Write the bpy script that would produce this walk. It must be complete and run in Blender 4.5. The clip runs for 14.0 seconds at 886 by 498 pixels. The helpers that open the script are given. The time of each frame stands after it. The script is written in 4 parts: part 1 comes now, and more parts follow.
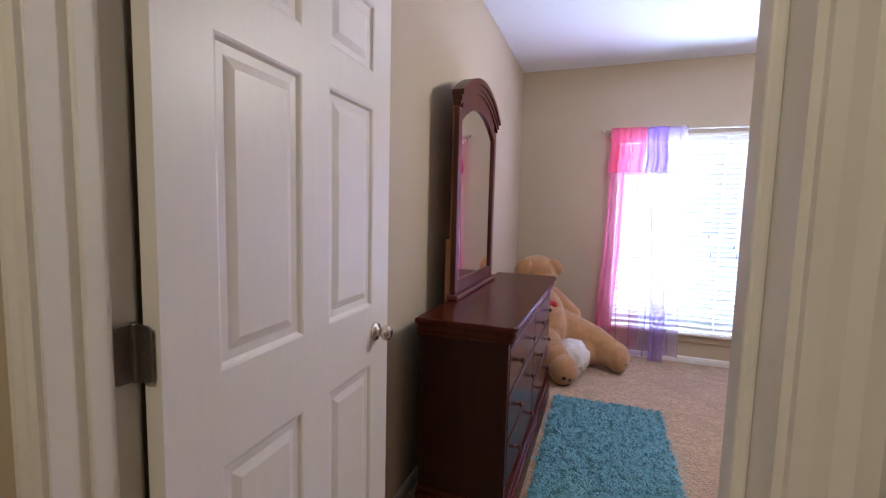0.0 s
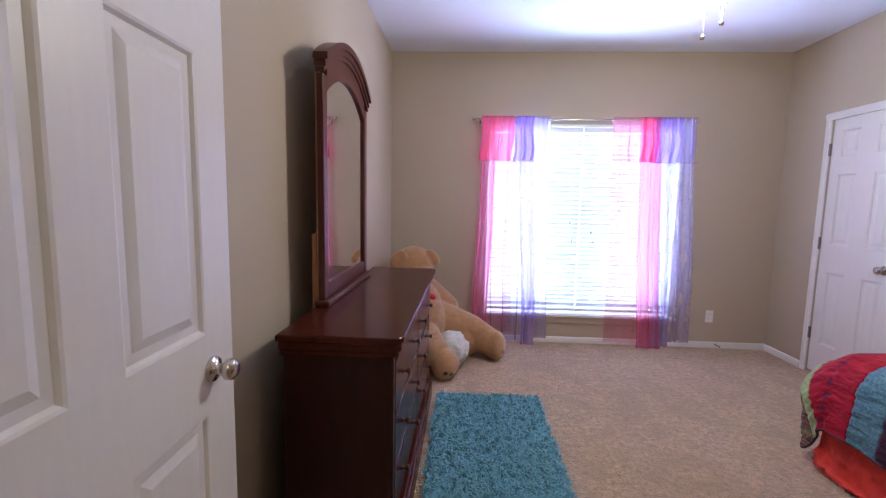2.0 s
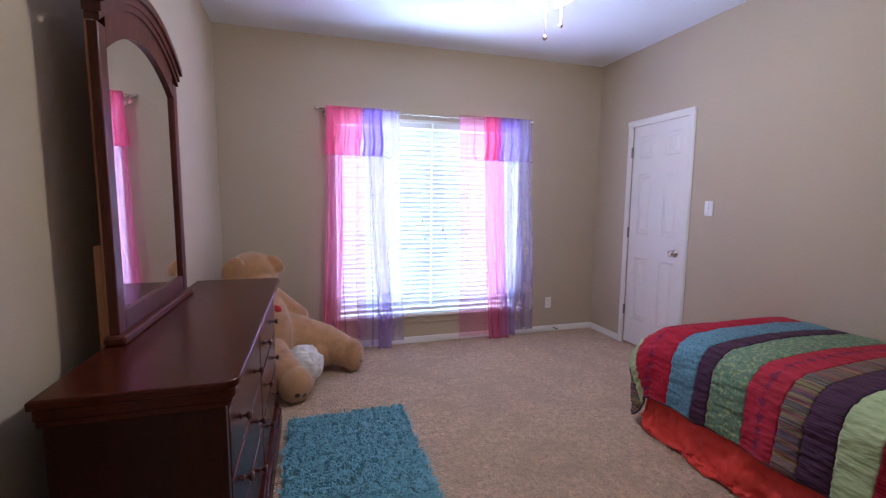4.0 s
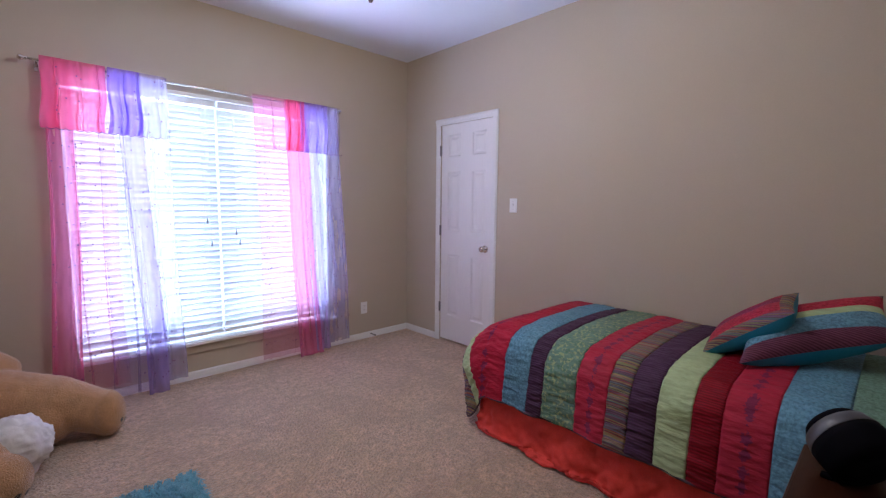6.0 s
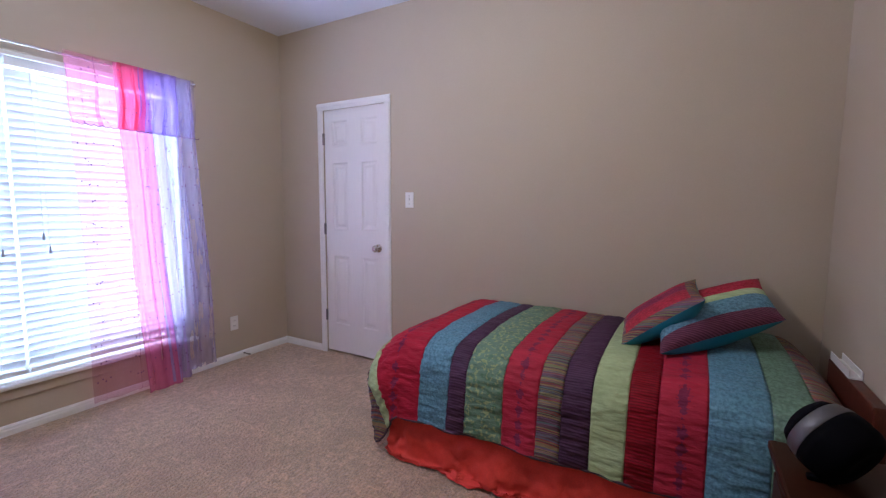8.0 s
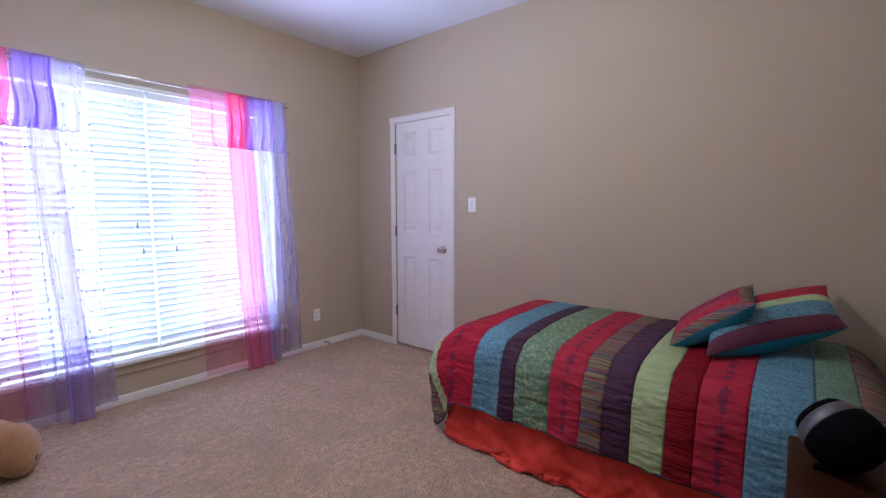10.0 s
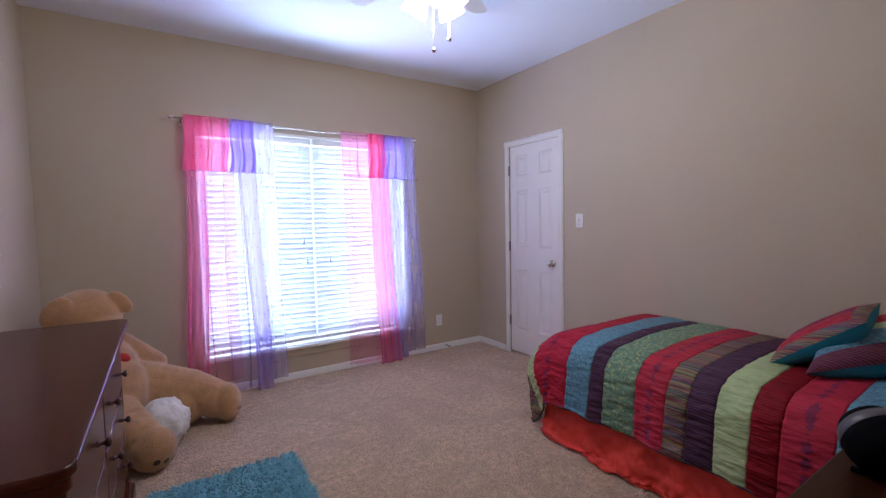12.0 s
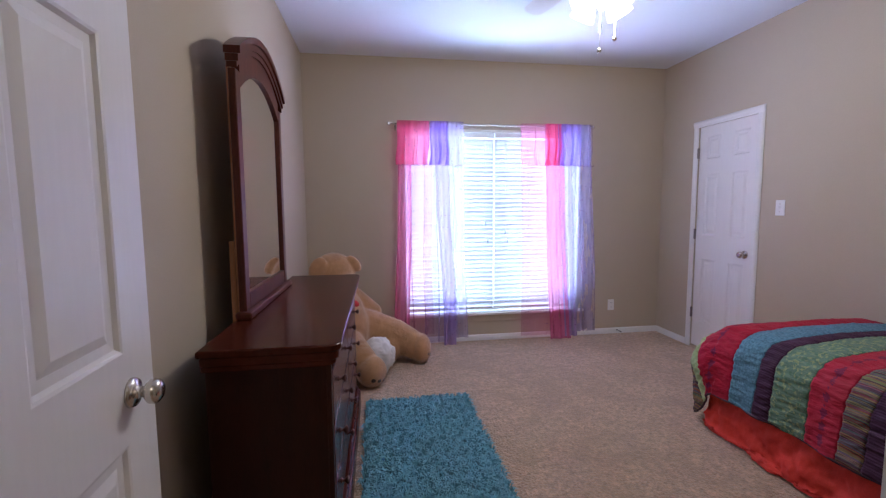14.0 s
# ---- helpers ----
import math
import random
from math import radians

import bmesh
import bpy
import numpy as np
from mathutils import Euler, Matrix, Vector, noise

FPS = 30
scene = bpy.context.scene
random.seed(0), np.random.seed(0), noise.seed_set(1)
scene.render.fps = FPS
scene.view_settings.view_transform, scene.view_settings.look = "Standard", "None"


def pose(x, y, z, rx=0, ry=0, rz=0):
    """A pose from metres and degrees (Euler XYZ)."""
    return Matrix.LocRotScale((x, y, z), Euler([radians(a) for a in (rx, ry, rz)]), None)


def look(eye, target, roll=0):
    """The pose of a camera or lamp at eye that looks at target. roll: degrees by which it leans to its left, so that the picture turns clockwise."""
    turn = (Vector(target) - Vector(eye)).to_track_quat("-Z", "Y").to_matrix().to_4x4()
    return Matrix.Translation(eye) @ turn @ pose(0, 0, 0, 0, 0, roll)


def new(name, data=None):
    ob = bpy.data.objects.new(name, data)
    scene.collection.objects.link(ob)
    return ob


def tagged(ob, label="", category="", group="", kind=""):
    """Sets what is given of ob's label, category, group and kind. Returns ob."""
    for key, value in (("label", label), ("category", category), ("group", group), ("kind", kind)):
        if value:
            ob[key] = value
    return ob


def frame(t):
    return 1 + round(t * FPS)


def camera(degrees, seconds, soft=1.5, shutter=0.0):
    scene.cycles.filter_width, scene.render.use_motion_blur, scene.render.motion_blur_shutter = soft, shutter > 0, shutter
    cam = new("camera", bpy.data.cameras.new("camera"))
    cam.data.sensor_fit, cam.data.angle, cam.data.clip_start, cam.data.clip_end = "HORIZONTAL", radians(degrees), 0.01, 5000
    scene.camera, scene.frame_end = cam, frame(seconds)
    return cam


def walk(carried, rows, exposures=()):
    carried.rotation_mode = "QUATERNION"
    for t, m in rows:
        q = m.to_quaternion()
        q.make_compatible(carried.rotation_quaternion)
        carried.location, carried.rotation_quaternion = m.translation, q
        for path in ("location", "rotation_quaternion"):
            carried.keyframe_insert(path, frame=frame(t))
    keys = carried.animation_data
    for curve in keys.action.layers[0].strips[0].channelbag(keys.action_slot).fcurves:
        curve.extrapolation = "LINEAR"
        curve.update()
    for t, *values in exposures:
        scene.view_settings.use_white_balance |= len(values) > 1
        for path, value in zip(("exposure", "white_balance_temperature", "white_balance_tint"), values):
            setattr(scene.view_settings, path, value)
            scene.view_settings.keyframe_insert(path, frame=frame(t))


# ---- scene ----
cam = camera(91.2, 14.0, soft=1.3)
PATH = [
    (0, (0.818, 0.559, 1.349), (0.132, 2.429, 1.168), 1.4),
    (0.5, (0.79, 0.628, 1.347), (0.222, 2.535, 1.148), 0.7),
    (1, (0.759, 0.702, 1.342), (0.334, 2.645, 1.132), 0.7),
    (1.5, (0.748, 0.764, 1.347), (0.472, 2.733, 1.127), 0.9),
    (2, (0.726, 0.827, 1.348), (0.622, 2.812, 1.129), 1.1),
    (2.5, (0.702, 0.889, 1.346), (0.772, 2.876, 1.129), 1.3),
    (3, (0.69, 0.939, 1.342), (0.923, 2.914, 1.129), 1.4),
    (3.2, (0.694, 0.96, 1.345), (0.99, 2.926, 1.129), 1.4),
    (5.3, (0.727, 1.31, 1.341), (1.837, 2.959, 1.119), -0.0),
    (5.5, (0.721, 1.36, 1.337), (1.915, 2.949, 1.114), 0.4),
    (6, (0.755, 1.47, 1.312), (2.126, 2.911, 1.108), 0.6),
    (6.5, (0.797, 1.581, 1.295), (2.311, 2.874, 1.105), 0.3),
    (7, (0.844, 1.691, 1.291), (2.468, 2.842, 1.1), -0.0),
    (7.2, (0.864, 1.728, 1.275), (2.524, 2.828, 1.09), 0.0),
    (8.25, (0.895, 1.805, 1.275), (2.635, 2.79, 1.068), 0.4),
    (9.3, (0.83, 1.734, 1.287), (2.477, 2.844, 1.051), 1.0),
    (9.5, (0.816, 1.704, 1.295), (2.43, 2.861, 1.064), 0.6),
    (10, (0.769, 1.612, 1.297), (2.307, 2.876, 1.102), 0.0),
    (10.5, (0.734, 1.521, 1.3), (2.182, 2.891, 1.137), -0.5),
    (11, (0.721, 1.42, 1.311), (2.056, 2.902, 1.166), -0.7),
    (11.5, (0.695, 1.331, 1.321), (1.912, 2.912, 1.187), -0.9),
    (12, (0.676, 1.227, 1.31), (1.763, 2.902, 1.191), -1.1),
    (12.5, (0.652, 1.105, 1.311), (1.589, 2.867, 1.185), -0.6),
    (13, (0.651, 0.995, 1.329), (1.402, 2.842, 1.179), -0.4),
    (13.5, (0.655, 0.901, 1.313), (1.188, 2.822, 1.156), -0.6),
    (14, (0.651, 0.828, 1.321), (0.948, 2.797, 1.136), -0.4),
]
walk(cam, [(t, look(eye, target, roll)) for t, eye, target, roll in PATH], exposures=[(0, 1.26, 5450, 11.5), (1.0, 1.24, 5400, 12), (1.5, 1.17, 5350, 12), (3, 0.96, 5150, 12.5), (5.5, 0.78, 5200, 13), (7, 0.84, 5200, 12.5), (9.5, 0.91, 5150, 12.5), (11.5, 0.75, 5150, 13), (14, 0.72, 5100, 13)])

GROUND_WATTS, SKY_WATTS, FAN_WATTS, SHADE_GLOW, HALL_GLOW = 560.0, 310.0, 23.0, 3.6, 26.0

# ---- light ----
world = bpy.data.worlds.new("world")
scene.world = world
world.use_nodes = True
_nt = world.node_tree
_sky = _nt.nodes.new("ShaderNodeTexSky")
_sky.sky_type, _sky.sun_disc, _sky.sun_elevation, _sky.sun_rotation = "NISHITA", False, radians(55), radians(150)
_bg = _nt.nodes["Background"]
_bg.inputs[1].default_value = 0.15
_nt.links.new(_sky.outputs[0], _bg.inputs[0])

sun = new("sun", bpy.data.lights.new("sun", "SUN"))
sun.data.energy, sun.data.angle, sun.data.color = 3.0, radians(0.5), (1, 0.95, 0.88)
sun.matrix_world = look((-3, -6, 12), (0, 0, 0))

# unseen area lamps standing in for ground bounce and the sky above the window
for name, watts, eye, aim, depth in (("ground_glow", GROUND_WATTS, (1.8, 6.2, -0.45), (1.8, 5.6, 1.5), 1.8), ("sky_glow", SKY_WATTS, (1.8, 6.5, 3.5), (1.8, 5.1, 1.2), 1.6)):
    lamp = new(name, bpy.data.lights.new(name, "AREA"))
    lamp.data.shape, lamp.data.size, lamp.data.size_y = "RECTANGLE", 4.0, depth
    lamp.data.energy, lamp.data.color = watts, (0.72, 0.86, 1.0)
    lamp.matrix_world = look(eye, aim)


# ---- materials ----
def mat(name, color, rough=0.6, metal=0.0, var=0.12, scale=6.0, fine=90.0, bump=0.1, dist=0.002, spec=0.5, stretch=(1, 1, 1), sheen=0.0, coat=0.0):
    """A principled material with variation at two scales and a fine relief."""
    m = bpy.data.materials.new(name)
    m.use_nodes = True
    nt = m.node_tree
    n, l = nt.nodes, nt.links
    b = n["Principled BSDF"]
    b.inputs["Roughness"].default_value = rough
    b.inputs["Metallic"].default_value = metal
    b.inputs["Specular IOR Level"].default_value = spec
    b.inputs["Sheen Weight"].default_value = sheen
    b.inputs["Coat Weight"].default_value = coat
    b.inputs["Coat Roughness"].default_value = 0.15
    tc, mp = n.new("ShaderNodeTexCoord"), n.new("ShaderNodeMapping")
    mp.inputs["Scale"].default_value = stretch
    l.new(tc.outputs["Object"], mp.inputs[0])
    big, small = n.new("ShaderNodeTexNoise"), n.new("ShaderNodeTexNoise")
    for node, s in ((big, scale), (small, fine)):
        node.inputs["Scale"].default_value, node.inputs["Detail"].default_value = s, 4
        l.new(mp.outputs[0], node.inputs["Vector"])
    add = n.new("ShaderNodeMath")
    add.operation = "ADD"
    l.new(big.outputs[0], add.inputs[0]), l.new(small.outputs[0], add.inputs[1])
    ramp = n.new("ShaderNodeMapRange")
    ramp.inputs[1].default_value, ramp.inputs[2].default_value = 0.6, 1.4
    ramp.inputs[3].default_value, ramp.inputs[4].default_value = 1 - var, 1 + var
    l.new(add.outputs[0], ramp.inputs[0])
    mul = n.new("ShaderNodeVectorMath")
    mul.operation = "SCALE"
    mul.inputs[0].default_value = color
    l.new(ramp.outputs[0], mul.inputs["Scale"])
    l.new(mul.outputs[0], b.inputs["Base Color"])
    bm_ = n.new("ShaderNodeBump")
    bm_.inputs["Strength"].default_value, bm_.inputs["Distance"].default_value = bump, dist
    l.new(small.outputs[0], bm_.inputs["Height"]), l.new(bm_.outputs[0], b.inputs["Normal"])
    return m


def node(m, kind, **inputs):
    x = m.node_tree.nodes.new(kind)
    for k, v in inputs.items():
        x.inputs[k.replace("_", " ")].default_value = v
    return x


def base_socket(m):
    return m.node_tree.nodes["Principled BSDF"].inputs["Base Color"]


def mixed(m, factor, color):
    """Lays a second colour over a material's base colour by a factor."""
    nt = m.node_tree
    old = base_socket(m).links[0].from_socket
    mx = nt.nodes.new("ShaderNodeMix")
    mx.data_type = "RGBA"
    nt.links.new(factor, mx.inputs[0])
    nt.links.new(old, mx.inputs[6])
    mx.inputs[7].default_value = (*color, 1)
    nt.links.new(mx.outputs[2], base_socket(m))
    return m


def coords(m):
    tc = m.node_tree.nodes.new("ShaderNodeTexCoord")
    sp = m.node_tree.nodes.new("ShaderNodeSeparateXYZ")
    m.node_tree.links.new(tc.outputs["Object"], sp.inputs[0])
    return tc.outputs["Object"], sp.outputs


def calc(m, op, a, b=0.0, c=0.0):
    x = m.node_tree.nodes.new("ShaderNodeMath")
    x.operation = op
    for i, v in enumerate((a, b, c)):
        if isinstance(v, (int, float)):
            x.inputs[i].default_value = v
        else:
            m.node_tree.links.new(v, x.inputs[i])
    return x.outputs[0]


WALL = mat("wall_paint", (0.495, 0.418, 0.318), 0.75, var=0.035, scale=1.3, fine=160, bump=0.22, dist=0.0015, spec=0.3)
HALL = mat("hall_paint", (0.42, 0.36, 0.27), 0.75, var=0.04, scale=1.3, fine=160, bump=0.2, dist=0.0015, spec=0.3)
CEIL = mat("ceiling_paint", (0.78, 0.795, 0.84), 0.9, var=0.03, scale=2, fine=110, bump=0.35, dist=0.002, spec=0.2)
TRIM = mat("trim_paint", (0.78, 0.76, 0.73), 0.4, var=0.03, scale=3, fine=60, bump=0.05, dist=0.001)
DOORP = mat("door_paint", (0.78, 0.75, 0.72), 0.38, var=0.03, scale=2, fine=70, bump=0.08, dist=0.001, stretch=(1, 1, 0.12))
CARPET = mat("carpet", (0.61, 0.435, 0.292), 0.95, var=0.44, scale=28, fine=74, bump=1.0, dist=0.03, spec=0.1, sheen=0.25)
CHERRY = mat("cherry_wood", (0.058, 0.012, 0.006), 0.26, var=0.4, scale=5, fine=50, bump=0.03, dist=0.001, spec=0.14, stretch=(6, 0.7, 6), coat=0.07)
# upright grain, with the shade of the dresser's sides put into the colour
CHERRYV_SHADE = mat("shaded_cherry_upright", (0.026, 0.0065, 0.0035), 0.34, var=0.4, scale=5, fine=50, bump=0.03, dist=0.001, spec=0.2, stretch=(6, 6, 0.7), coat=0.03)
# the same cherry, lightened for the light on the mirror frame; headboard shares it
LITCHERRY = mat("lit_cherry_wood", (0.085, 0.022, 0.013), 0.32, var=0.4, scale=5, fine=50, bump=0.03, dist=0.001, spec=0.25, stretch=(6, 6, 0.7), coat=0.05)
OAK = mat("nightstand_wood", (0.03, 0.009, 0.004), 0.4, var=0.35, scale=5, fine=60, bump=0.03, dist=0.001, spec=0.12, stretch=(0.7, 6, 6), coat=0.05)
RAW = mat("raw_wood", (0.35, 0.16, 0.07), 0.6, var=0.25, scale=5, fine=60, stretch=(6, 6, 0.6))
BRASS = mat("knob_metal", (0.30, 0.20, 0.15), 0.28, metal=1.0, var=0.1)
DARKKNOB = mat("drawer_knob_metal", (0.10, 0.05, 0.04), 0.3, metal=0.8, var=0.1)
NICKEL = mat("satin_nickel", (0.62, 0.58, 0.53), 0.22, metal=1.0, var=0.06, fine=200)
BRONZE = mat("hinge_metal", (0.20, 0.18, 0.17), 0.42, metal=0.9, var=0.12)
PLASTIC = mat("white_plastic", (0.80, 0.79, 0.77), 0.35, var=0.02)
TASSEL = mat("tassel_plastic", (0.35, 0.36, 0.38), 0.4, var=0.05)
DARK = mat("dark_slot", (0.02, 0.02, 0.02), 0.6)
FUR = mat("tan_plush", (0.46, 0.255, 0.118), 0.95, var=0.28, scale=14, fine=170, bump=0.9, dist=0.008, spec=0.1, sheen=0.5)
FURDARK = mat("dark_plush", (0.03, 0.018, 0.012), 0.8, var=0.2)
REDFELT = mat("red_ribbon", (0.55, 0.03, 0.03), 0.6, var=0.15)
CLOTH = mat("white_cloth", (0.74, 0.72, 0.72), 0.9, var=0.06, scale=12, fine=150, bump=0.3, dist=0.003, spec=0.2)
SHAG = mat("turquoise_shag", (0.20, 0.45, 0.57), 0.9, var=0.25, scale=40, fine=160, bump=0.4, dist=0.004, spec=0.15, sheen=0.3)
BLACK = mat("black_plastic", (0.003, 0.003, 0.005), 0.75, var=0.1, spec=0.04)
GRILLE = mat("black_mesh", (0.006, 0.006, 0.010), 0.95, var=0.3, fine=400, bump=0.6, spec=0.05)
SILVER = mat("silver_plastic", (0.10, 0.098, 0.11), 0.45, metal=0.4, var=0.05)
FANWHITE = mat("fan_paint", (0.74, 0.70, 0.66), 0.4, var=0.04)
SKIRT = mat("red_bed_skirt", (0.70, 0.050, 0.032), 0.8, var=0.15, scale=8, fine=160, bump=0.2, dist=0.002)
TEAL = mat("teal_backing", (0.022, 0.22, 0.34), 0.75, var=0.12, scale=9, fine=160, bump=0.2)
MATTRESS = mat("mattress_ticking", (0.7, 0.68, 0.64), 0.85, var=0.05)
OUTSIDE = mat("pale_outside_ground", (0.46, 0.45, 0.43), 0.9, var=0.12, scale=1.2, fine=40)

# footprints and brushed patches in the carpet's pile
_v, _ = coords(CARPET)
_n = node(CARPET, "ShaderNodeTexNoise", Scale=3.4, Detail=5.0, Distortion=1.2)
CARPET.node_tree.links.new(_v, _n.inputs["Vector"])
mixed(CARPET, calc(CARPET, "MULTIPLY", calc(CARPET, "SMOOTH_MIN", calc(CARPET, "MULTIPLY", calc(CARPET, "SUBTRACT", _n.outputs[0], 0.42), 4), 1.0, 0.3), 0.55), (0.43, 0.30, 0.20))

MIRROR = bpy.data.materials.new("mirror_glass")
MIRROR.use_nodes = True
MIRROR.node_tree.nodes["Principled BSDF"].inputs["Metallic"].default_value = 1.0
MIRROR.node_tree.nodes["Principled BSDF"].inputs["Roughness"].default_value = 0.02
MIRROR.node_tree.nodes["Principled BSDF"].inputs["Base Color"].default_value = (0.86, 0.88, 0.88, 1)

GLASS = bpy.data.materials.new("window_glass")
GLASS.use_nodes = True
_g = GLASS.node_tree.nodes["Principled BSDF"]
_g.inputs["Transmission Weight"].default_value, _g.inputs["Roughness"].default_value, _g.inputs["IOR"].default_value = 1.0, 0.0, 1.45


def thin(name, color, clear, var=0.12, through_light=0.5, tint=0.3):
    """Cloth or slat that lets light through: part clear, part translucent."""
    m = bpy.data.materials.new(name)
    m.use_nodes = True
    nt = m.node_tree
    n, l = nt.nodes, nt.links
    n.remove(n["Principled BSDF"])
    d, t, c = n.new("ShaderNodeBsdfDiffuse"), n.new("ShaderNodeBsdfTranslucent"), n.new("ShaderNodeBsdfTransparent")
    d.inputs[0].default_value = t.inputs[0].default_value = (*color, 1)
    c.inputs[0].default_value = (*[1 - tint + tint * v for v in color], 1)
    a, b = n.new("ShaderNodeMixShader"), n.new("ShaderNodeMixShader")
    a.inputs[0].default_value = through_light
    l.new(d.outputs[0], a.inputs[1]), l.new(t.outputs[0], a.inputs[2])
    tc, ns = n.new("ShaderNodeTexCoord"), n.new("ShaderNodeTexNoise")
    mp = n.new("ShaderNodeMapping")
    mp.inputs["Scale"].default_value = (1, 1, 0.15)
    ns.inputs["Scale"].default_value = 25
    l.new(tc.outputs["Object"], mp.inputs[0]), l.new(mp.outputs[0], ns.inputs["Vector"])
    r = n.new("ShaderNodeMapRange")
    r.inputs[1].default_value, r.inputs[2].default_value = 0.3, 0.7
    r.inputs[3].default_value, r.inputs[4].default_value = max(0, clear - var), min(1, clear + var)
    l.new(ns.outputs[0], r.inputs[0]), l.new(r.outputs[0], b.inputs[0])
    l.new(a.outputs[0], b.inputs[1]), l.new(c.outputs[0], b.inputs[2])
    l.new(b.outputs[0], n["Material Output"].inputs[0])
    return m


# embroidered claws on the plush feet
_v, _ = coords(FUR)
for px, py, pz in ((0.640, 3.93, 0.075), (0.665, 3.965, 0.07), (0.60, 3.905, 0.085), (1.065, 4.36, 0.10), (1.08, 4.40, 0.085)):
    dn = FUR.node_tree.nodes.new("ShaderNodeVectorMath")
    dn.operation = "DISTANCE"
    dn.inputs[1].default_value = (px, py, pz)
    FUR.node_tree.links.new(_v, dn.inputs[0])
    mixed(FUR, calc(FUR, "LESS_THAN", dn.outputs["Value"], 0.017), (0.03, 0.018, 0.012))

PINK = thin("pink_voile", (0.96, 0.44, 0.68), 0.80, 0.03, tint=0.3)
PINKM = thin("gathered_pink_voile", (0.95, 0.28, 0.53), 0.64, 0.05, tint=0.44)
PINKD = thin("deep_pink_voile", (0.95, 0.20, 0.37), 0.54, 0.06, tint=0.52)
VEIL = thin("pale_purple_voile", (0.74, 0.66, 0.94), 0.70, 0.04, tint=0.38)
PURPLE = thin("purple_voile", (0.70, 0.60, 0.92), 0.77, 0.04, tint=0.36)
PURPLEM = thin("gathered_purple_voile", (0.66, 0.51, 0.90), 0.64, 0.04, tint=0.44)
PURPLED = thin("deep_purple_voile", (0.48, 0.32, 0.78), 0.54, 0.06, tint=0.5)
SLAT = thin("blind_slat", (0.85, 0.855, 0.88), 0.0, 0.0, 0.28)
SEQUIN = mat("dark_sequin", (0.12, 0.04, 0.14), 0.3, metal=0.5)
SHADE = bpy.data.materials.new("lit_frosted_glass")
SHADE.use_nodes = True
_s = SHADE.node_tree.nodes["Principled BSDF"]
_s.inputs["Base Color"].default_value = (0.9, 0.85, 0.75, 1)
_s.inputs["Emission Color"].default_value = (1.0, 0.84, 0.62, 1)
_s.inputs["Emission Strength"].default_value = SHADE_GLOW
# glow of the added hall lamp
HALLFILL = SHADE.copy()
HALLFILL.name = "hall_fill_glow"
HALLFILL.node_tree.nodes["Principled BSDF"].inputs["Emission Color"].default_value = (1.0, 0.80, 0.50, 1)
HALLFILL.node_tree.nodes["Principled BSDF"].inputs["Emission Strength"].default_value = HALL_GLOW


# ---- mesh helpers ----
def bm_box(x0, y0, z0, x1, y1, z1, bevel=0.0, bm=None, seg=2):
    b = bmesh.new()
    bmesh.ops.create_cube(b, size=1.0)
    bmesh.ops.transform(b, verts=b.verts, matrix=Matrix.Translation(((x0 + x1) / 2, (y0 + y1) / 2, (z0 + z1) / 2)) @ Matrix.Diagonal((x1 - x0, y1 - y0, z1 - z0, 1)))
    if bevel:
        bmesh.ops.bevel(b, geom=list(b.edges), offset=bevel, segments=seg, profile=0.5, affect="EDGES")
    return join(bm, b)


def join(bm, b):
    if bm is None:
        return b
    me = bpy.data.meshes.new("tmp")
    b.to_mesh(me)
    b.free()
    bm.from_mesh(me)
    bpy.data.meshes.remove(me)
    return bm


def bm_top(x0, y0, z0, x1, y1, z1, radius, bevel):
    """A board whose two front corners, at x1, are rounded, with softened edges."""
    b = bmesh.new()
    ring = [(x0, y0)]
    for cy, a0 in ((y0 + radius, -90), (y1 - radius, 0)):
        ring += [(x1 - radius + radius * math.cos(radians(a0 + 15 * k)), cy + radius * math.sin(radians(a0 + 15 * k))) for k in range(7)]
    ring.append((x0, y1))
    f = b.faces.new([b.verts.new((x, y, z0)) for x, y in ring])
    up = bmesh.ops.extrude_face_region(b, geom=[f])
    bmesh.ops.translate(b, verts=[g for g in up["geom"] if isinstance(g, bmesh.types.BMVert)], vec=(0, 0, z1 - z0))
    bmesh.ops.recalc_face_normals(b, faces=b.faces)
    flat = [e for e in b.edges if abs(e.verts[0].co.z - e.verts[1].co.z) < 1e-6]
    bmesh.ops.bevel(b, geom=flat, offset=bevel, segments=3, affect="EDGES", profile=0.5)
    return b


def bm_lathe(profile, m=None, steps=24, bm=None):
    """A turned shape round z from (radius, height) pairs, placed by m."""
    b = bmesh.new()
    rings = []
    for r, z in profile:
        rings.append([b.verts.new((max(r, 1e-5) * math.cos(2 * math.pi * i / steps), max(r, 1e-5) * math.sin(2 * math.pi * i / steps), z)) for i in range(steps)])
    for a, c in zip(rings, rings[1:]):
        for i in range(steps):
            b.faces.new((a[i], a[(i + 1) % steps], c[(i + 1) % steps], c[i]))
    b.faces.new(rings[0][::-1]), b.faces.new(rings[-1])
    bmesh.ops.remove_doubles(b, verts=b.verts, dist=1e-4)
    bmesh.ops.recalc_face_normals(b, faces=b.faces)
    if m:
        bmesh.ops.transform(b, verts=b.verts, matrix=m)
    return join(bm, b)


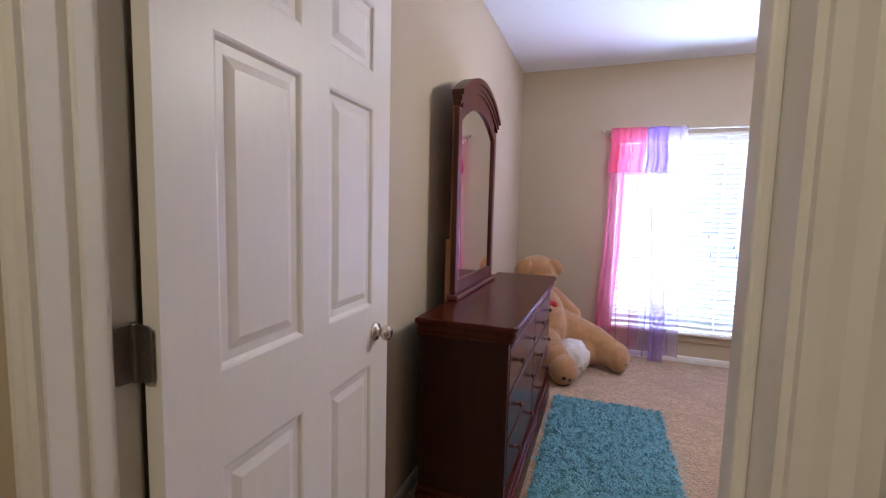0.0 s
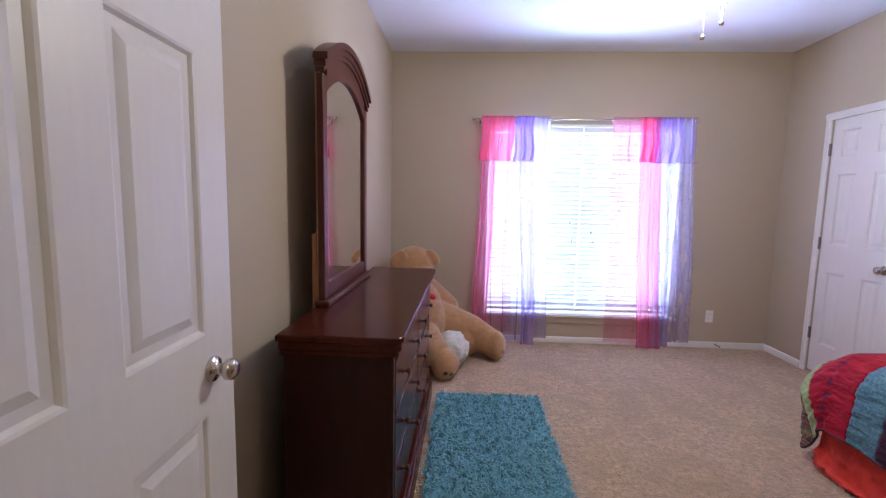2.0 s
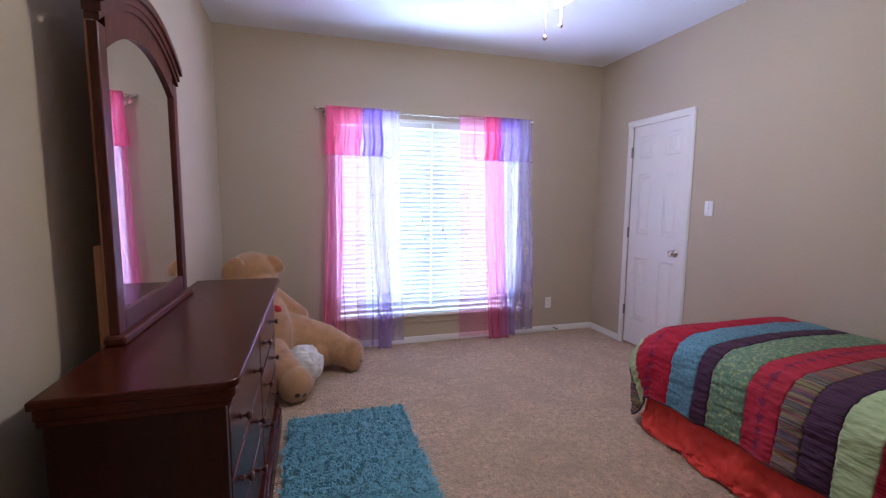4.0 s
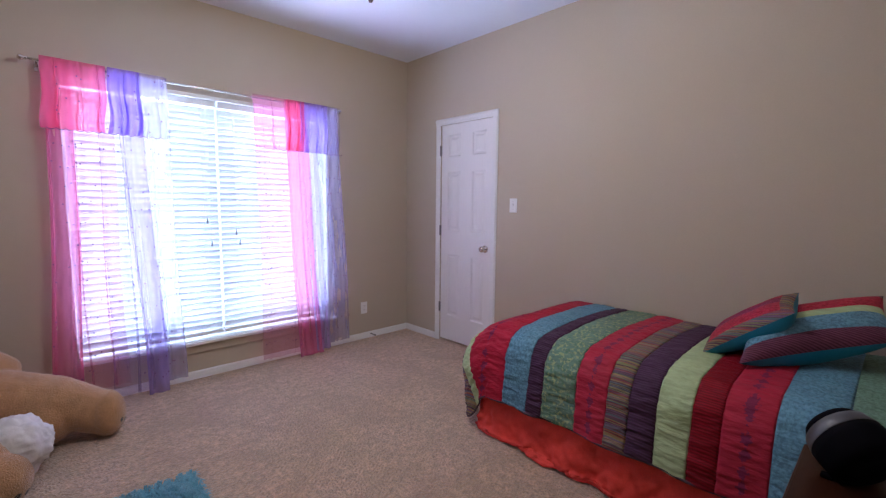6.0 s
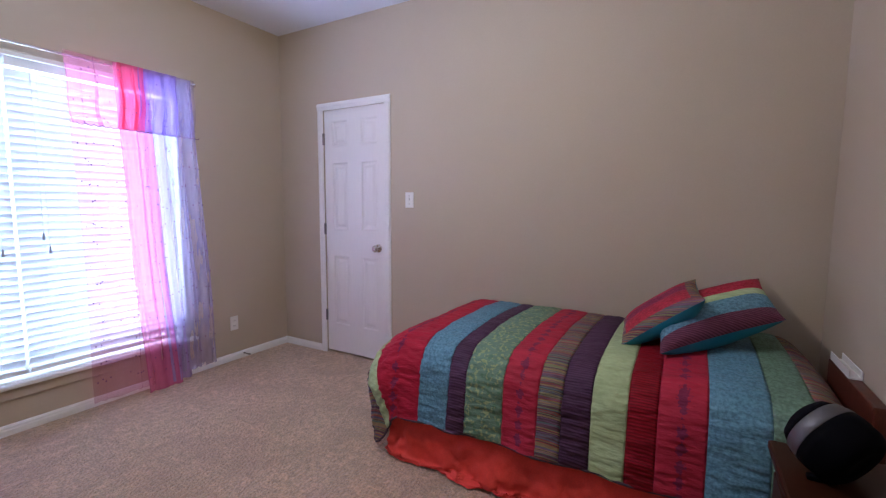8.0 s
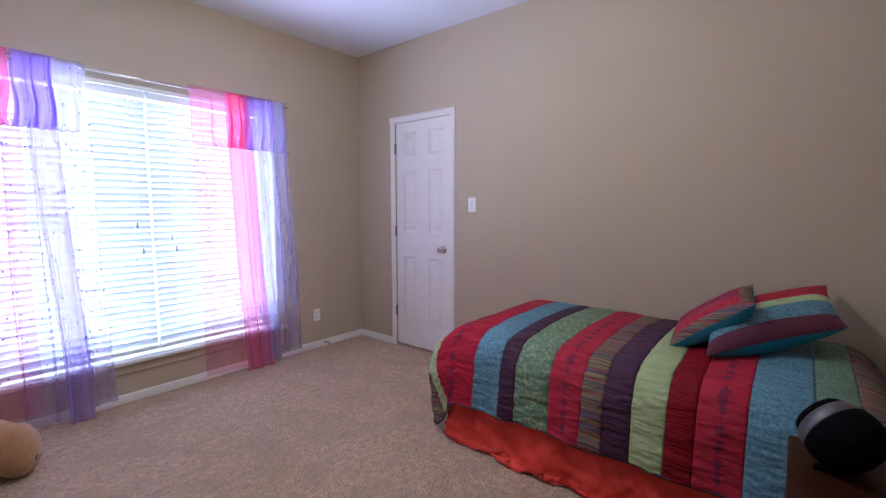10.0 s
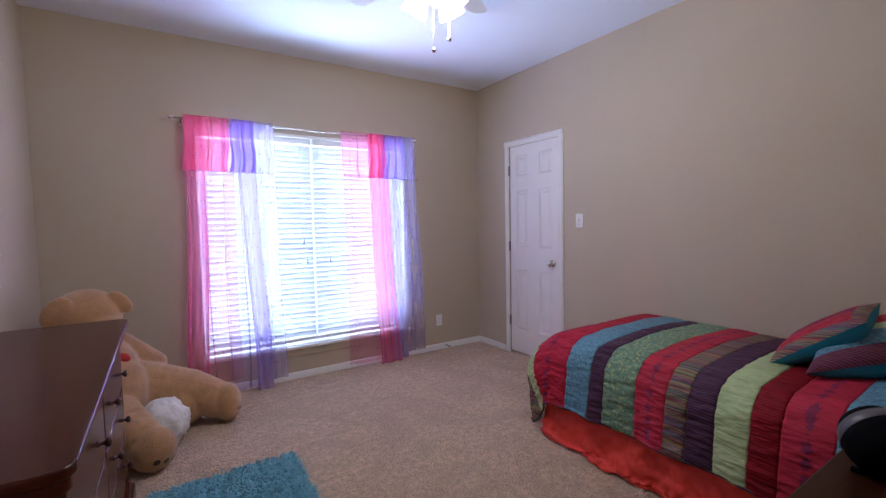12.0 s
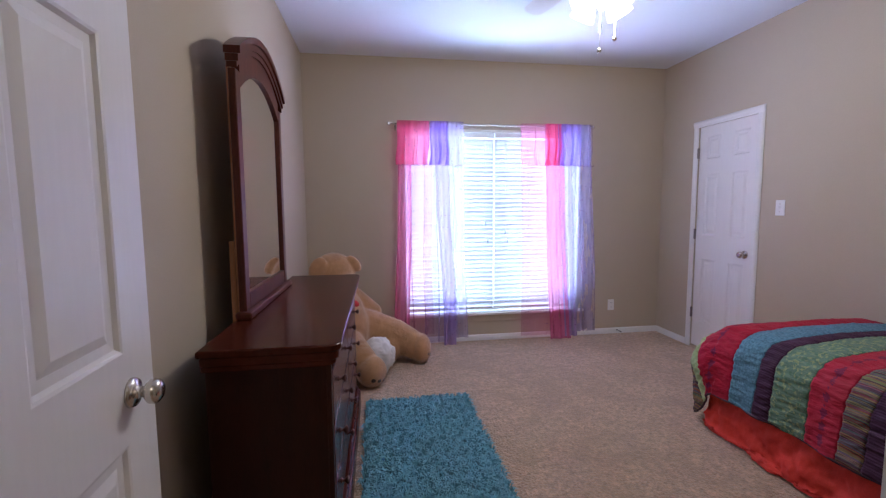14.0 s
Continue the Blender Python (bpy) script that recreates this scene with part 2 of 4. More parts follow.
def bm_sweep(profile, start, end, up=(0, 0, 1), bm=None):
    """A straight moulding: profile points (out, height) swept from start to end; out is to the left of the way."""
    s, e, up = Vector(start), Vector(end), Vector(up)
    out = up.cross((e - s).normalized())
    b = bmesh.new()
    ends = [[b.verts.new(p + out * o + up * h) for o, h in profile] for p in (s, e)]
    k = len(profile)
    for i in range(k):
        b.faces.new((ends[0][i], ends[0][(i + 1) % k], ends[1][(i + 1) % k], ends[1][i]))
    b.faces.new(ends[0][::-1]), b.faces.new(ends[1])
    bmesh.ops.recalc_face_normals(b, faces=b.faces)
    return join(bm, b)


def bm_ball(centre, size, m=None, bm=None, seg=24):
    b = bmesh.new()
    bmesh.ops.create_uvsphere(b, u_segments=seg, v_segments=seg // 2, radius=1)
    bmesh.ops.transform(b, verts=b.verts, matrix=Matrix.Translation(centre) @ (m or Matrix()) @ Matrix.Diagonal((*size, 1)))
    return join(bm, b)


def part(name, bm, material, parent=None, label="", smooth=False):
    me = bpy.data.meshes.new(name)
    bm.to_mesh(me)
    bm.free()
    for mm in material if isinstance(material, (list, tuple)) else (material,):
        me.materials.append(mm)
    if smooth:
        me.polygons.foreach_set("use_smooth", [True] * len(me.polygons))
    ob = new(name, me)
    if parent is not None:
        ob.parent = parent
    return tagged(ob, label)


def structure(name, bm, material, label, category, smooth=False):
    return tagged(part(name, bm, material, None, label, smooth), category=category, kind="structure")


def thing(name, label, category, group="", kind=""):
    return tagged(new(name), label, category, group, kind)


# ---- the room ----
W, D, H = 3.59, 5.0, 2.72
SOUTH, DOORWALL, JOG = 1.22, 1.02, 1.29
WX0, WX1, WZ0, WZ1 = 0.92, 2.68, 0.285, 2.06
JL, JR, HEAD = 0.138, 0.935, 2.045
CY0, CY1, CTOP = 3.858, 4.492, 2.04

b = bm_box(-1.1, -1.0, -0.1, W + 0.12, D + 0.16, 0.0)
structure("floor", b, CARPET, "beige-brown cut pile wall-to-wall carpet", "carpet")
b = bm_box(-0.12, DOORWALL, H, W + 0.12, D + 0.16, H + 0.1)
structure("ceiling", b, CEIL, "white textured bedroom ceiling", "ceiling")
b = bm_box(-0.12, DOORWALL, 0, 0, D + 0.16, H)
structure("wall_west", b, WALL, "beige painted wall behind the dresser", "wall")
b = bm_box(0, D, 0, WX0, D + 0.16, H)
bm_box(WX1, D, 0, W, D + 0.16, H, bm=b)
bm_box(WX0, D, 0, WX1, D + 0.16, WZ0, bm=b)
bm_box(WX0, D, WZ1, WX1, D + 0.16, H, bm=b)
structure("wall_north", b, WALL, "beige painted wall with the window", "wall")
b = bm_box(W, SOUTH - 0.12, 0, W + 0.12, CY0, H)
bm_box(W, CY1, 0, W + 0.12, D + 0.16, H, bm=b)
bm_box(W, CY0, CTOP, W + 0.12, CY1, H, bm=b)
structure("wall_east", b, WALL, "beige painted wall behind the bed", "wall")
b = bm_box(W + 0.12, CY0 - 0.1, 0, W + 0.16, CY1 + 0.1, H)
structure("wall_closet", b, WALL, "plain wall behind the closet door", "wall")
b = bm_box(JOG, SOUTH - 0.12, 0, W, SOUTH, H)
bm_box(JOG, DOORWALL - 0.12, 0, JOG + 0.12, SOUTH - 0.12, H, bm=b)
structure("wall_south", b, WALL, "beige painted wall at the head of the bed", "wall")
b = bm_box(-0.12, DOORWALL - 0.12, 0, JL - 0.018, DOORWALL, H)
bm_box(JR + 0.018, DOORWALL - 0.12, 0, JOG, DOORWALL, H, bm=b)
bm_box(JL - 0.018, DOORWALL - 0.12, HEAD + 0.018, JR + 0.018, DOORWALL, H, bm=b)
structure("wall_doorway", b, WALL, "beige painted wall with the bedroom doorway", "wall")

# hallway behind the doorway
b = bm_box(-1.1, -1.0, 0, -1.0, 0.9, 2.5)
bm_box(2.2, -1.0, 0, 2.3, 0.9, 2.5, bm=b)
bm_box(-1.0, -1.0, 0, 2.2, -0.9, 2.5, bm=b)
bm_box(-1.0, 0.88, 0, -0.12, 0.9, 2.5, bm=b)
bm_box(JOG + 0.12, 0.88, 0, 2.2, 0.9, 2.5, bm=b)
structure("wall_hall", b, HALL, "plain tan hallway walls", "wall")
b = bm_box(-1.1, -1.0, 2.5, 2.3, 0.898, 2.6)
structure("ceiling_hall", b, CEIL, "plain white hallway ceiling", "ceiling")

# baseboards
BASE = [(0, 0), (0.014, 0), (0.014, 0.030), (0.011, 0.038), (0.011, 0.046), (0.006, 0.055), (0, 0.058)]
b = bm_sweep(BASE, (W, D, 0), (0, D, 0))
bm_sweep(BASE, (0, D, 0), (0, DOORWALL, 0), bm=b)
bm_sweep(BASE, (W, CY1 + 0.06, 0), (W, D, 0), bm=b)
bm_sweep(BASE, (W, SOUTH, 0), (W, CY0 - 0.06, 0), bm=b)
bm_sweep(BASE, (JOG, SOUTH, 0), (W, SOUTH, 0), bm=b)
structure("baseboard", b, TRIM, "white painted moulded baseboard", "baseboard")

CASE = [(0, 0), (0, 0.057), (0.006, 0.057), (0.012, 0.050), (0.016, 0.042), (0.016, 0.030), (0.011, 0.020), (0.011, 0.010), (0.008, 0.0)]


def casing(wall, lo, hi, top, axis, facing, name, label):
    """Door casing round an opening from lo to hi, on the plane wall; axis 'x' or 'y' is the way along it."""
    b = bmesh.new()

    def strip(p, q, outward):
        p, q, outward = Vector(p), Vector(q), Vector(outward)
        n = Vector(facing)
        ends = [[b.verts.new(e + n * o + outward * h) for o, h in CASE] for e in (p, q)]
        k = len(CASE)
        for i in range(k):
            b.faces.new((ends[0][i], ends[0][(i + 1) % k], ends[1][(i + 1) % k], ends[1][i]))
        b.faces.new(ends[0][::-1]), b.faces.new(ends[1])

    def at(u, z):
        return (u, wall, z) if axis == "x" else (wall, u, z)

    way = Vector((1, 0, 0)) if axis == "x" else Vector((0, 1, 0))
    strip(at(lo, 0), at(lo, top), -way)
    strip(at(hi, 0), at(hi, top), way)
    strip(at(lo - 0.057, top), at(hi + 0.057, top), Vector((0, 0, 1)))
    bmesh.ops.recalc_face_normals(b, faces=b.faces)
    return structure(name, b, TRIM, label, "door casing")


casing(W, CY0, CY1, CTOP, "y", (-1, 0, 0), "trim_closet", "white moulded casing round the closet door")
casing(DOORWALL, JL - 0.006, JR + 0.006, HEAD + 0.006, "x", (0, 1, 0), "trim_doorway", "white moulded casing of the bedroom doorway")
casing(DOORWALL - 0.12, JL - 0.006, JR + 0.006, HEAD + 0.006, "x", (0, -1, 0), "trim_hall", "white moulded casing on the hall side")
b = bm_box(JL - 0.018, 0.90, 0, JL, DOORWALL, HEAD)
bm_box(JR, 0.90, 0, JR + 0.018, DOORWALL, HEAD, bm=b)
bm_box(JL - 0.018, 0.90, HEAD, JR + 0.018, DOORWALL, HEAD + 0.018, bm=b)
bm_box(JL, 0.945, 0, JL + 0.011, 0.98, HEAD, 0.003, bm=b)
bm_box(JR - 0.011, 0.945, 0, JR, 0.98, HEAD, 0.003, bm=b)
structure("trim_jamb", b, TRIM, "white painted door jamb with its stop", "door jamb")


# ---- doors ----
def door_slab(width, height, thick, cols, rows):
    """A six-panel moulded slab in the plane y (0 to width) and z, its faces at x=0 and x=-thick."""
    ys = [0] + [v for c in cols for v in c] + [width]
    zs = [0] + [v for r in rows for v in r] + [height]
    b = bmesh.new()
    for side, x in ((1, 0.0), (-1, -thick)):
        for i in range(len(ys) - 1):
            for j in range(len(zs) - 1):
                y0, y1, z0, z1 = ys[i], ys[i + 1], zs[j], zs[j + 1]
                rings = [(0, 0)]
                if i % 2 and j % 2:
                    rings = [(0, 0), (0.006, 0.002), (0.012, 0.009), (0.030, 0.010), (0.050, 0.003)]
                loops = [[b.verts.new((x - side * d, y, z)) for y, z in ((y0 + o, z0 + o), (y1 - o, z0 + o), (y1 - o, z1 - o), (y0 + o, z1 - o))] for o, d in rings]
                for a, c in zip(loops, loops[1:]):
                    for k in range(4):
                        b.faces.new((a[k], a[(k + 1) % 4], c[(k + 1) % 4], c[k]))
                b.faces.new(loops[-1])
    for y in (0, width):
        b.faces.new([b.verts.new(p) for p in ((0, y, 0), (0, y, height), (-thick, y, height), (-thick, y, 0))])
    for z in (0, height):
        b.faces.new([b.verts.new(p) for p in ((0, 0, z), (0, width, z), (-thick, width, z), (-thick, 0, z))])
    bmesh.ops.remove_doubles(b, verts=b.verts, dist=1e-5)
    bmesh.ops.recalc_face_normals(b, faces=b.faces)
    return b


KNOB = [(0.033, 0), (0.033, 0.004), (0.030, 0.009), (0.016, 0.012), (0.012, 0.016), (0.012, 0.026), (0.019, 0.030), (0.026, 0.037), (0.0275, 0.046), (0.025, 0.055), (0.017, 0.061), (0.008, 0.0625), (0, 0.0625)]


def hinge(parent, x, y, z, span, name="hinge"):
    """Two leaves with rounded corners round a knuckle; span gives each leaf's direction."""
    b = bm_lathe([(0.006, -0.047), (0.007, -0.045), (0.007, 0.045), (0.006, 0.047)], Matrix.Translation((x, y, z)), 12)
    for dx, dy in span:
        lx, ly = x + dx * 0.036, y + dy * 0.036
        leaf = bm_box(min(x, lx) - (0.0015 if dx == 0 else 0), min(y, ly) - (0.0015 if dy == 0 else 0), z - 0.045,
                      max(x, lx) + (0.0015 if dx == 0 else 0), max(y, ly) + (0.0015 if dy == 0 else 0), z + 0.045)
        thin_way = Vector((dy, dx, 0))
        corner = [e for e in leaf.edges if abs((e.verts[1].co - e.verts[0].co).normalized().dot(thin_way)) > 0.99 and (sum((v.co for v in e.verts), Vector()) / 2 - Vector((x, y, z))).dot((dx, dy, 0)) > 0.02]
        bmesh.ops.bevel(leaf, geom=corner, offset=0.010, segments=4, affect="EDGES", profile=0.5)
        join(b, leaf)
        for sz in (-0.03, 0.0, 0.03):
            bm_ball((x + dx * 0.022 + (0.0016 if dx == 0 else 0), y + dy * 0.022 - (0.0016 if dy == 0 else 0), z + sz), (0.0035 if dx else 0.001, 0.0035 if dy else 0.001, 0.0035), bm=b, seg=8)
    return part(name, b, BRONZE, parent, "dull bronze hinge")


# the bedroom door, open against the west wall
door = tagged(new("door_1"), "white six-panel door standing open", "door", kind="structure")
DM = pose(0.190, 1.021, 0, 0, 0, 2.2)
slab = part("door_slab", door_slab(0.812, 2.018, 0.035, [(0.113, 0.357), (0.463, 0.701)], [(0.24, 0.854), (1.036, 1.630), (1.728, 1.92)]), DOORP, door)
slab.matrix_basis = DM @ Matrix.Translation((0, 0, 0.012))
KY, KZ = 0.722, 0.962
for sx, x in ((1, 0.0), (-1, -0.035)):
    part("door_knob", bm_lathe(KNOB, DM @ Matrix.Translation((x, KY, KZ)) @ Matrix.Rotation(radians(90 * sx), 4, "Y") @ Matrix.Scale(0.9 if sx > 0 else 0.6, 4)), NICKEL, door, "satin nickel round knob", True)
part("latch_plate", bm_box(-0.027, 0.8115, KZ - 0.028, -0.008, 0.8135, KZ + 0.028, 0.0006), NICKEL, door).matrix_basis = DM
for hz in (0.22, 1.116, 1.84):
    hinge(door, JL + 0.008, 1.0125, hz, ((0, -1), (1, 0)))

# the closet door, shut
cd = tagged(new("door_2"), "white six-panel closet door, shut", "door", kind="structure")
w2 = CY1 - CY0 - 0.006
slab = part("door_slab", door_slab(w2, 2.02, 0.035, [(0.082, 0.248), (0.386, 0.552)], [(0.235, 0.825), (1.04, 1.595), (1.725, 1.93)]), DOORP, cd)
slab.matrix_basis = pose(W + 0.012, CY1 - 0.003, 0.020, 0, 0, 180)
part("door_knob", bm_lathe(KNOB, Matrix.Translation((W + 0.012, CY0 + 0.075, 0.93)) @ Matrix.Rotation(radians(-90), 4, "Y")), NICKEL, cd, "satin nickel round knob", True)
for hz in (0.33, 1.07, 1.81):
    part("hinge", bm_lathe([(0.006, -0.048), (0.010, -0.045), (0.010, 0.045), (0.006, 0.048)], Matrix.Translation((W - 0.001, CY1 - 0.003, hz)), 12), BRONZE, cd, "dull bronze hinge")

# ---- window ----
win = tagged(new("window_1"), "white double window with two sashes", "window", kind="structure")
XM = (WX0 + WX1) / 2
YF = D + 0.10
b = bm_box(WX0, YF, WZ0, WX0 + 0.045, YF + 0.05, WZ1, 0.003)
bm_box(WX1 - 0.045, YF, WZ0, WX1, YF + 0.05, WZ1, 0.003, bm=b)
bm_box(WX0 + 0.045, YF, WZ1 - 0.045, WX1 - 0.045, YF + 0.05, WZ1, 0.003, bm=b)
bm_box(WX0 + 0.045, YF, WZ0, WX1 - 0.045, YF + 0.05, WZ0 + 0.05, 0.003, bm=b)
part("window_frame", b, TRIM, win)
part("mullion", bm_box(XM - 0.035, YF - 0.004, WZ0 + 0.05, XM + 0.035, YF + 0.05, WZ1 - 0.045, 0.003), TRIM, win)
for x0, x1 in ((WX0 + 0.045, XM - 0.035), (XM + 0.035, WX1 - 0.045)):
    for z0, z1 in ((WZ0 + 0.05, WZ1 - 0.045),):
        g = part("pane", bm_box(x0, YF + 0.022, z0, x1, YF + 0.026, z1), GLASS, win)
        g.visible_shadow = False
b = bm_box(WX0 - 0.06, D - 0.045, WZ0 - 0.024, WX1 + 0.06, D - 0.001, WZ0, 0.006)
bm_box(WX0 + 0.001, D - 0.002, WZ0 - 0.022, WX1 - 0.001, YF, WZ0 + 0.001, bm=b)
part("window_sill", b, TRIM, win, "white painted wooden sill")
part("apron", bm_box(WX0 - 0.03, D - 0.016, WZ0 - 0.09, WX1 + 0.03, D - 0.0005, WZ0 - 0.025, 0.004), WALL, win, "narrow apron under the sill, painted like the wall")
b = bm_box(WX0, D + 0.002, WZ0 + 0.001, WX0 + 0.003, YF, WZ1)
bm_box(WX1 - 0.003, D + 0.002, WZ0 + 0.001, WX1, YF, WZ1, bm=b)
bm_box(WX0 + 0.003, D + 0.002, WZ1 - 0.003, WX1 - 0.003, YF, WZ1, bm=b)
part("window_lining", b, TRIM, win)

# two slatted blinds side by side
PITCH, TILT_S = 0.0432, 59
for x0, x1 in ((WX0 + 0.008, XM - 0.008), (XM + 0.008, WX1 - 0.008)):
    bl = tagged(new("window_blind"), "white two-inch slatted blind, lowered and nearly closed", "blind", "blinds in the window")
    part("headrail", bm_box(x0, D + 0.012, WZ1 - 0.055, x1, D + 0.068, WZ1 - 0.004, 0.003), PLASTIC, bl)
    part("bottom_rail", bm_box(x0, D + 0.015, WZ0 + 0.03, x1, D + 0.065, WZ0 + 0.05, 0.004), PLASTIC, bl)
    mesh = None
    z = WZ0 + 0.05 + PITCH * 0.8
    while z < WZ1 - 0.075:
        if mesh is None:
            s = part("slat", bm_box(x0 - (x0 + x1) / 2, -0.025, -0.0013, x1 - (x0 + x1) / 2, 0.025, 0.0013), SLAT, bl)
            mesh = s.data
        else:
            s = new("slat", mesh)
            s.parent = bl
        s.matrix_basis = pose((x0 + x1) / 2, D + 0.04, z, -TILT_S)
        z += PITCH
    for fx in (0.12, 0.5, 0.88):
        cx = x0 + (x1 - x0) * fx
        for cy in (D + 0.013, D + 0.067):
            part("ladder_cord", bm_box(cx - 0.0012, cy - 0.0008, WZ0 + 0.05, cx + 0.0012, cy + 0.0008, WZ1 - 0.055), PLASTIC, bl)
    for cx, cz in ((x1 - 0.085, 1.19), (x1 - 0.060, 1.02)) if x1 < XM else ((x0 + 0.10, 1.10), (x0 + 0.125, 1.02)):
        cord = part("lift_cord", bm_lathe([(0.0012, cz), (0.0012, WZ1 - 0.05)], Matrix.Translation((cx, D + 0.005, 0)), 6), PLASTIC, bl)
        part("tassel", bm_lathe([(0.002, cz + 0.004), (0.005, cz - 0.004), (0.008, cz - 0.034), (0.006, cz - 0.038), (0, cz - 0.038)], Matrix.Translation((cx, D + 0.005, 0)), 12), TASSEL, cord, "small grey cord tassel", True)
# made-up ground, its colour set pale so the gaps between slats read bright
structure("ground", bm_box(-20, D + 0.3, -0.6, 25, D + 40, -0.5), OUTSIDE, "made-up pale ground outside the window, brightening the slat gaps", "paving")

# ---- curtains ----
RY, RZ = 4.915, 2.105
rod = thing("curtain_rod", "thin brushed metal curtain rod with a flat white inner rail", "curtain rod")
part("rod", bm_lathe([(0.007, 0), (0.007, 1.94)], Matrix.Translation((0.80, RY, RZ)) @ Matrix.Rotation(radians(90), 4, "Y"), 12), NICKEL, rod, "", True)
part("rear_rail", bm_box(0.85, 4.952, RZ - 0.064, 2.69, 4.966, RZ - 0.036, 0.006, seg=3), PLASTIC, rod, "flat white inner curtain rail")
FIN = [(0.007, 0), (0.011, 0.003), (0.011, 0.008), (0.006, 0.012), (0.013, 0.02), (0.016, 0.029), (0.013, 0.038), (0.005, 0.043), (0, 0.044)]
for x, s in ((0.80, -1), (2.74, 1)):
    part("finial", bm_lathe(FIN, Matrix.Translation((x, RY, RZ)) @ Matrix.Rotation(radians(90 * s), 4, "Y"), 16), NICKEL, rod, "", True)
for x in (0.835, 2.705):
    b = bm_box(x - 0.006, RY - 0.006, RZ - 0.012, x + 0.006, D - 0.003, RZ - 0.007, 0.001)
    bm_box(x - 0.010, D - 0.006, RZ - 0.05, x + 0.010, D - 0.0005, RZ + 0.02, 0.001, bm=b)
    bm_box(x - 0.006, 4.966, RZ - 0.050, x + 0.006, D - 0.0005, RZ - 0.034, bm=b)
    part("bracket", b, NICKEL, rod)


def voile(name, parent, xt, xb, zb, material, folds, amp, y0, seed, ztop=RZ + 0.022, label="", hem=0.0, dots=0.8):
    """A gathered sheer panel: top from xt[0] to xt[1] on the rod, bottom from xb[0] to xb[1] at zb."""
    rnd = random.Random(seed)
    nx, nz = 110, 34
    ph = [rnd.uniform(0, 6.28) for _ in range(4)]
    b = bmesh.new()
    grid = []
    for j in range(nz + 1):
        f = j / nz
        row = []
        for i in range(nx + 1):
            u = i / nx
            w = u + 0.35 / folds * math.sin(2 * math.pi * folds * u * 0.5 + ph[3])
            x = (xt[0] + (xt[1] - xt[0]) * w) * (1 - f) + (xb[0] + (xb[1] - xb[0]) * w) * f
            x += 0.012 * f * math.sin(7 * f + ph[2]) + 0.010 * math.sin(2 * math.pi * folds * u + ph[1]) * f
            a = 0.7 * amp * (0.45 + 0.55 * f)
            y = y0 - a * math.sin(2 * math.pi * folds * u + ph[0] + 0.9 * f) - 0.4 * a * math.sin(2 * math.pi * folds * 2.3 * u + ph[1])
            if f < 0.025:
                y = y0 - 0.010 + (y - y0) * 0.35
            z = ztop + (zb - ztop) * f + (hem * math.sin(2 * math.pi * folds * 1.6 * u) * (f ** 6))
            row.append(b.verts.new((x, y, z)))
        grid.append(row)
    for j in range(nz):
        for i in range(nx):
            b.faces.new((grid[j][i], grid[j][i + 1], grid[j + 1][i + 1], grid[j + 1][i]))
    pts = [grid[j][i].co.copy() for j in range(4, nz, 2) for i in range(4 + (j % 4) * 4, nx, 13) if rnd.random() < dots * min(1.0, ((ztop - zb) / 2.0) ** 1.6) * min(1.0, abs(xt[1] - xt[0]) / 0.25)]
    ob = part(name, b, material, parent, label, True)
    s = bmesh.new()
    for p in pts:
        bm_ball(p + Vector((0, -0.004, rnd.uniform(-0.02, 0.02))), (0.0054, 0.002, 0.0054), bm=s, seg=6)
    tagged(part("sequins", s, SEQUIN, ob, "small dark sequins"), kind="stuff")
    return ob


def scallop(parent, x0, x1, z, y, n, material):
    """A dark scalloped edging along the foot of a valance."""
    b = bmesh.new()
    k = n * 8
    for i in range(k):
        u0, u1 = i / k, (i + 1) / k
        q = []
        for u in (u0, u1):
            zz = z - 0.010 * abs(math.sin(math.pi * n * u))
            q.append((x0 + (x1 - x0) * u, y - 0.006 * math.sin(9 * u), zz))
        vs = [b.verts.new(p) for p in ((q[0][0], q[0][1], q[0][2]), (q[1][0], q[1][1], q[1][2]), (q[1][0], q[1][1], q[1][2] - 0.005), (q[0][0], q[0][1], q[0][2] - 0.005))]
        b.faces.new(vs)
    bmesh.ops.remove_doubles(b, verts=b.verts, dist=1e-5)
    bmesh.ops.solidify(b, geom=list(b.faces), thickness=0.002)
    return part("edging", b, SEQUIN, parent, "dark scalloped edging")


c1 = thing("curtain", "sheer pink and purple gathered curtain with sequins", "curtain", "curtains at the window")
voile("pink_panel", c1, (0.846, 1.00), (0.785, 0.97), 0.09, PINKM, 3, 0.013, 4.912, 1)
voile("pink_panel", c1, (0.93, 1.16), (0.93, 1.16), 0.11, PINK, 4, 0.014, 4.925, 2)
voile("purple_panel", c1, (1.11, 1.33), (1.10, 1.36), 0.03, PURPLE, 4, 0.018, 4.915, 3)
voile("purple_panel", c1, (1.16, 1.33), (1.25, 1.40), 0.0, PURPLEM, 3, 0.014, 4.90, 4)
voile("purple_panel", c1, (1.30, 1.47), (1.34, 1.50), 0.06, VEIL, 3, 0.012, 4.92, 24)
v = voile("pink_valance", c1, (0.853, 1.15), (0.853, 1.15), 1.728, PINKD, 6, 0.014, 4.892, 5)
scallop(v, 0.853, 1.15, 1.732, 4.867, 7, SEQUIN)
v = voile("purple_valance", c1, (1.14, 1.33), (1.14, 1.33), 1.728, PURPLED, 5, 0.014, 4.89, 6)
scallop(v, 1.14, 1.455, 1.732, 4.867, 7, SEQUIN)
voile("purple_valance", c1, (1.30, 1.46), (1.30, 1.46), 1.728, VEIL, 3, 0.010, 4.896, 16)
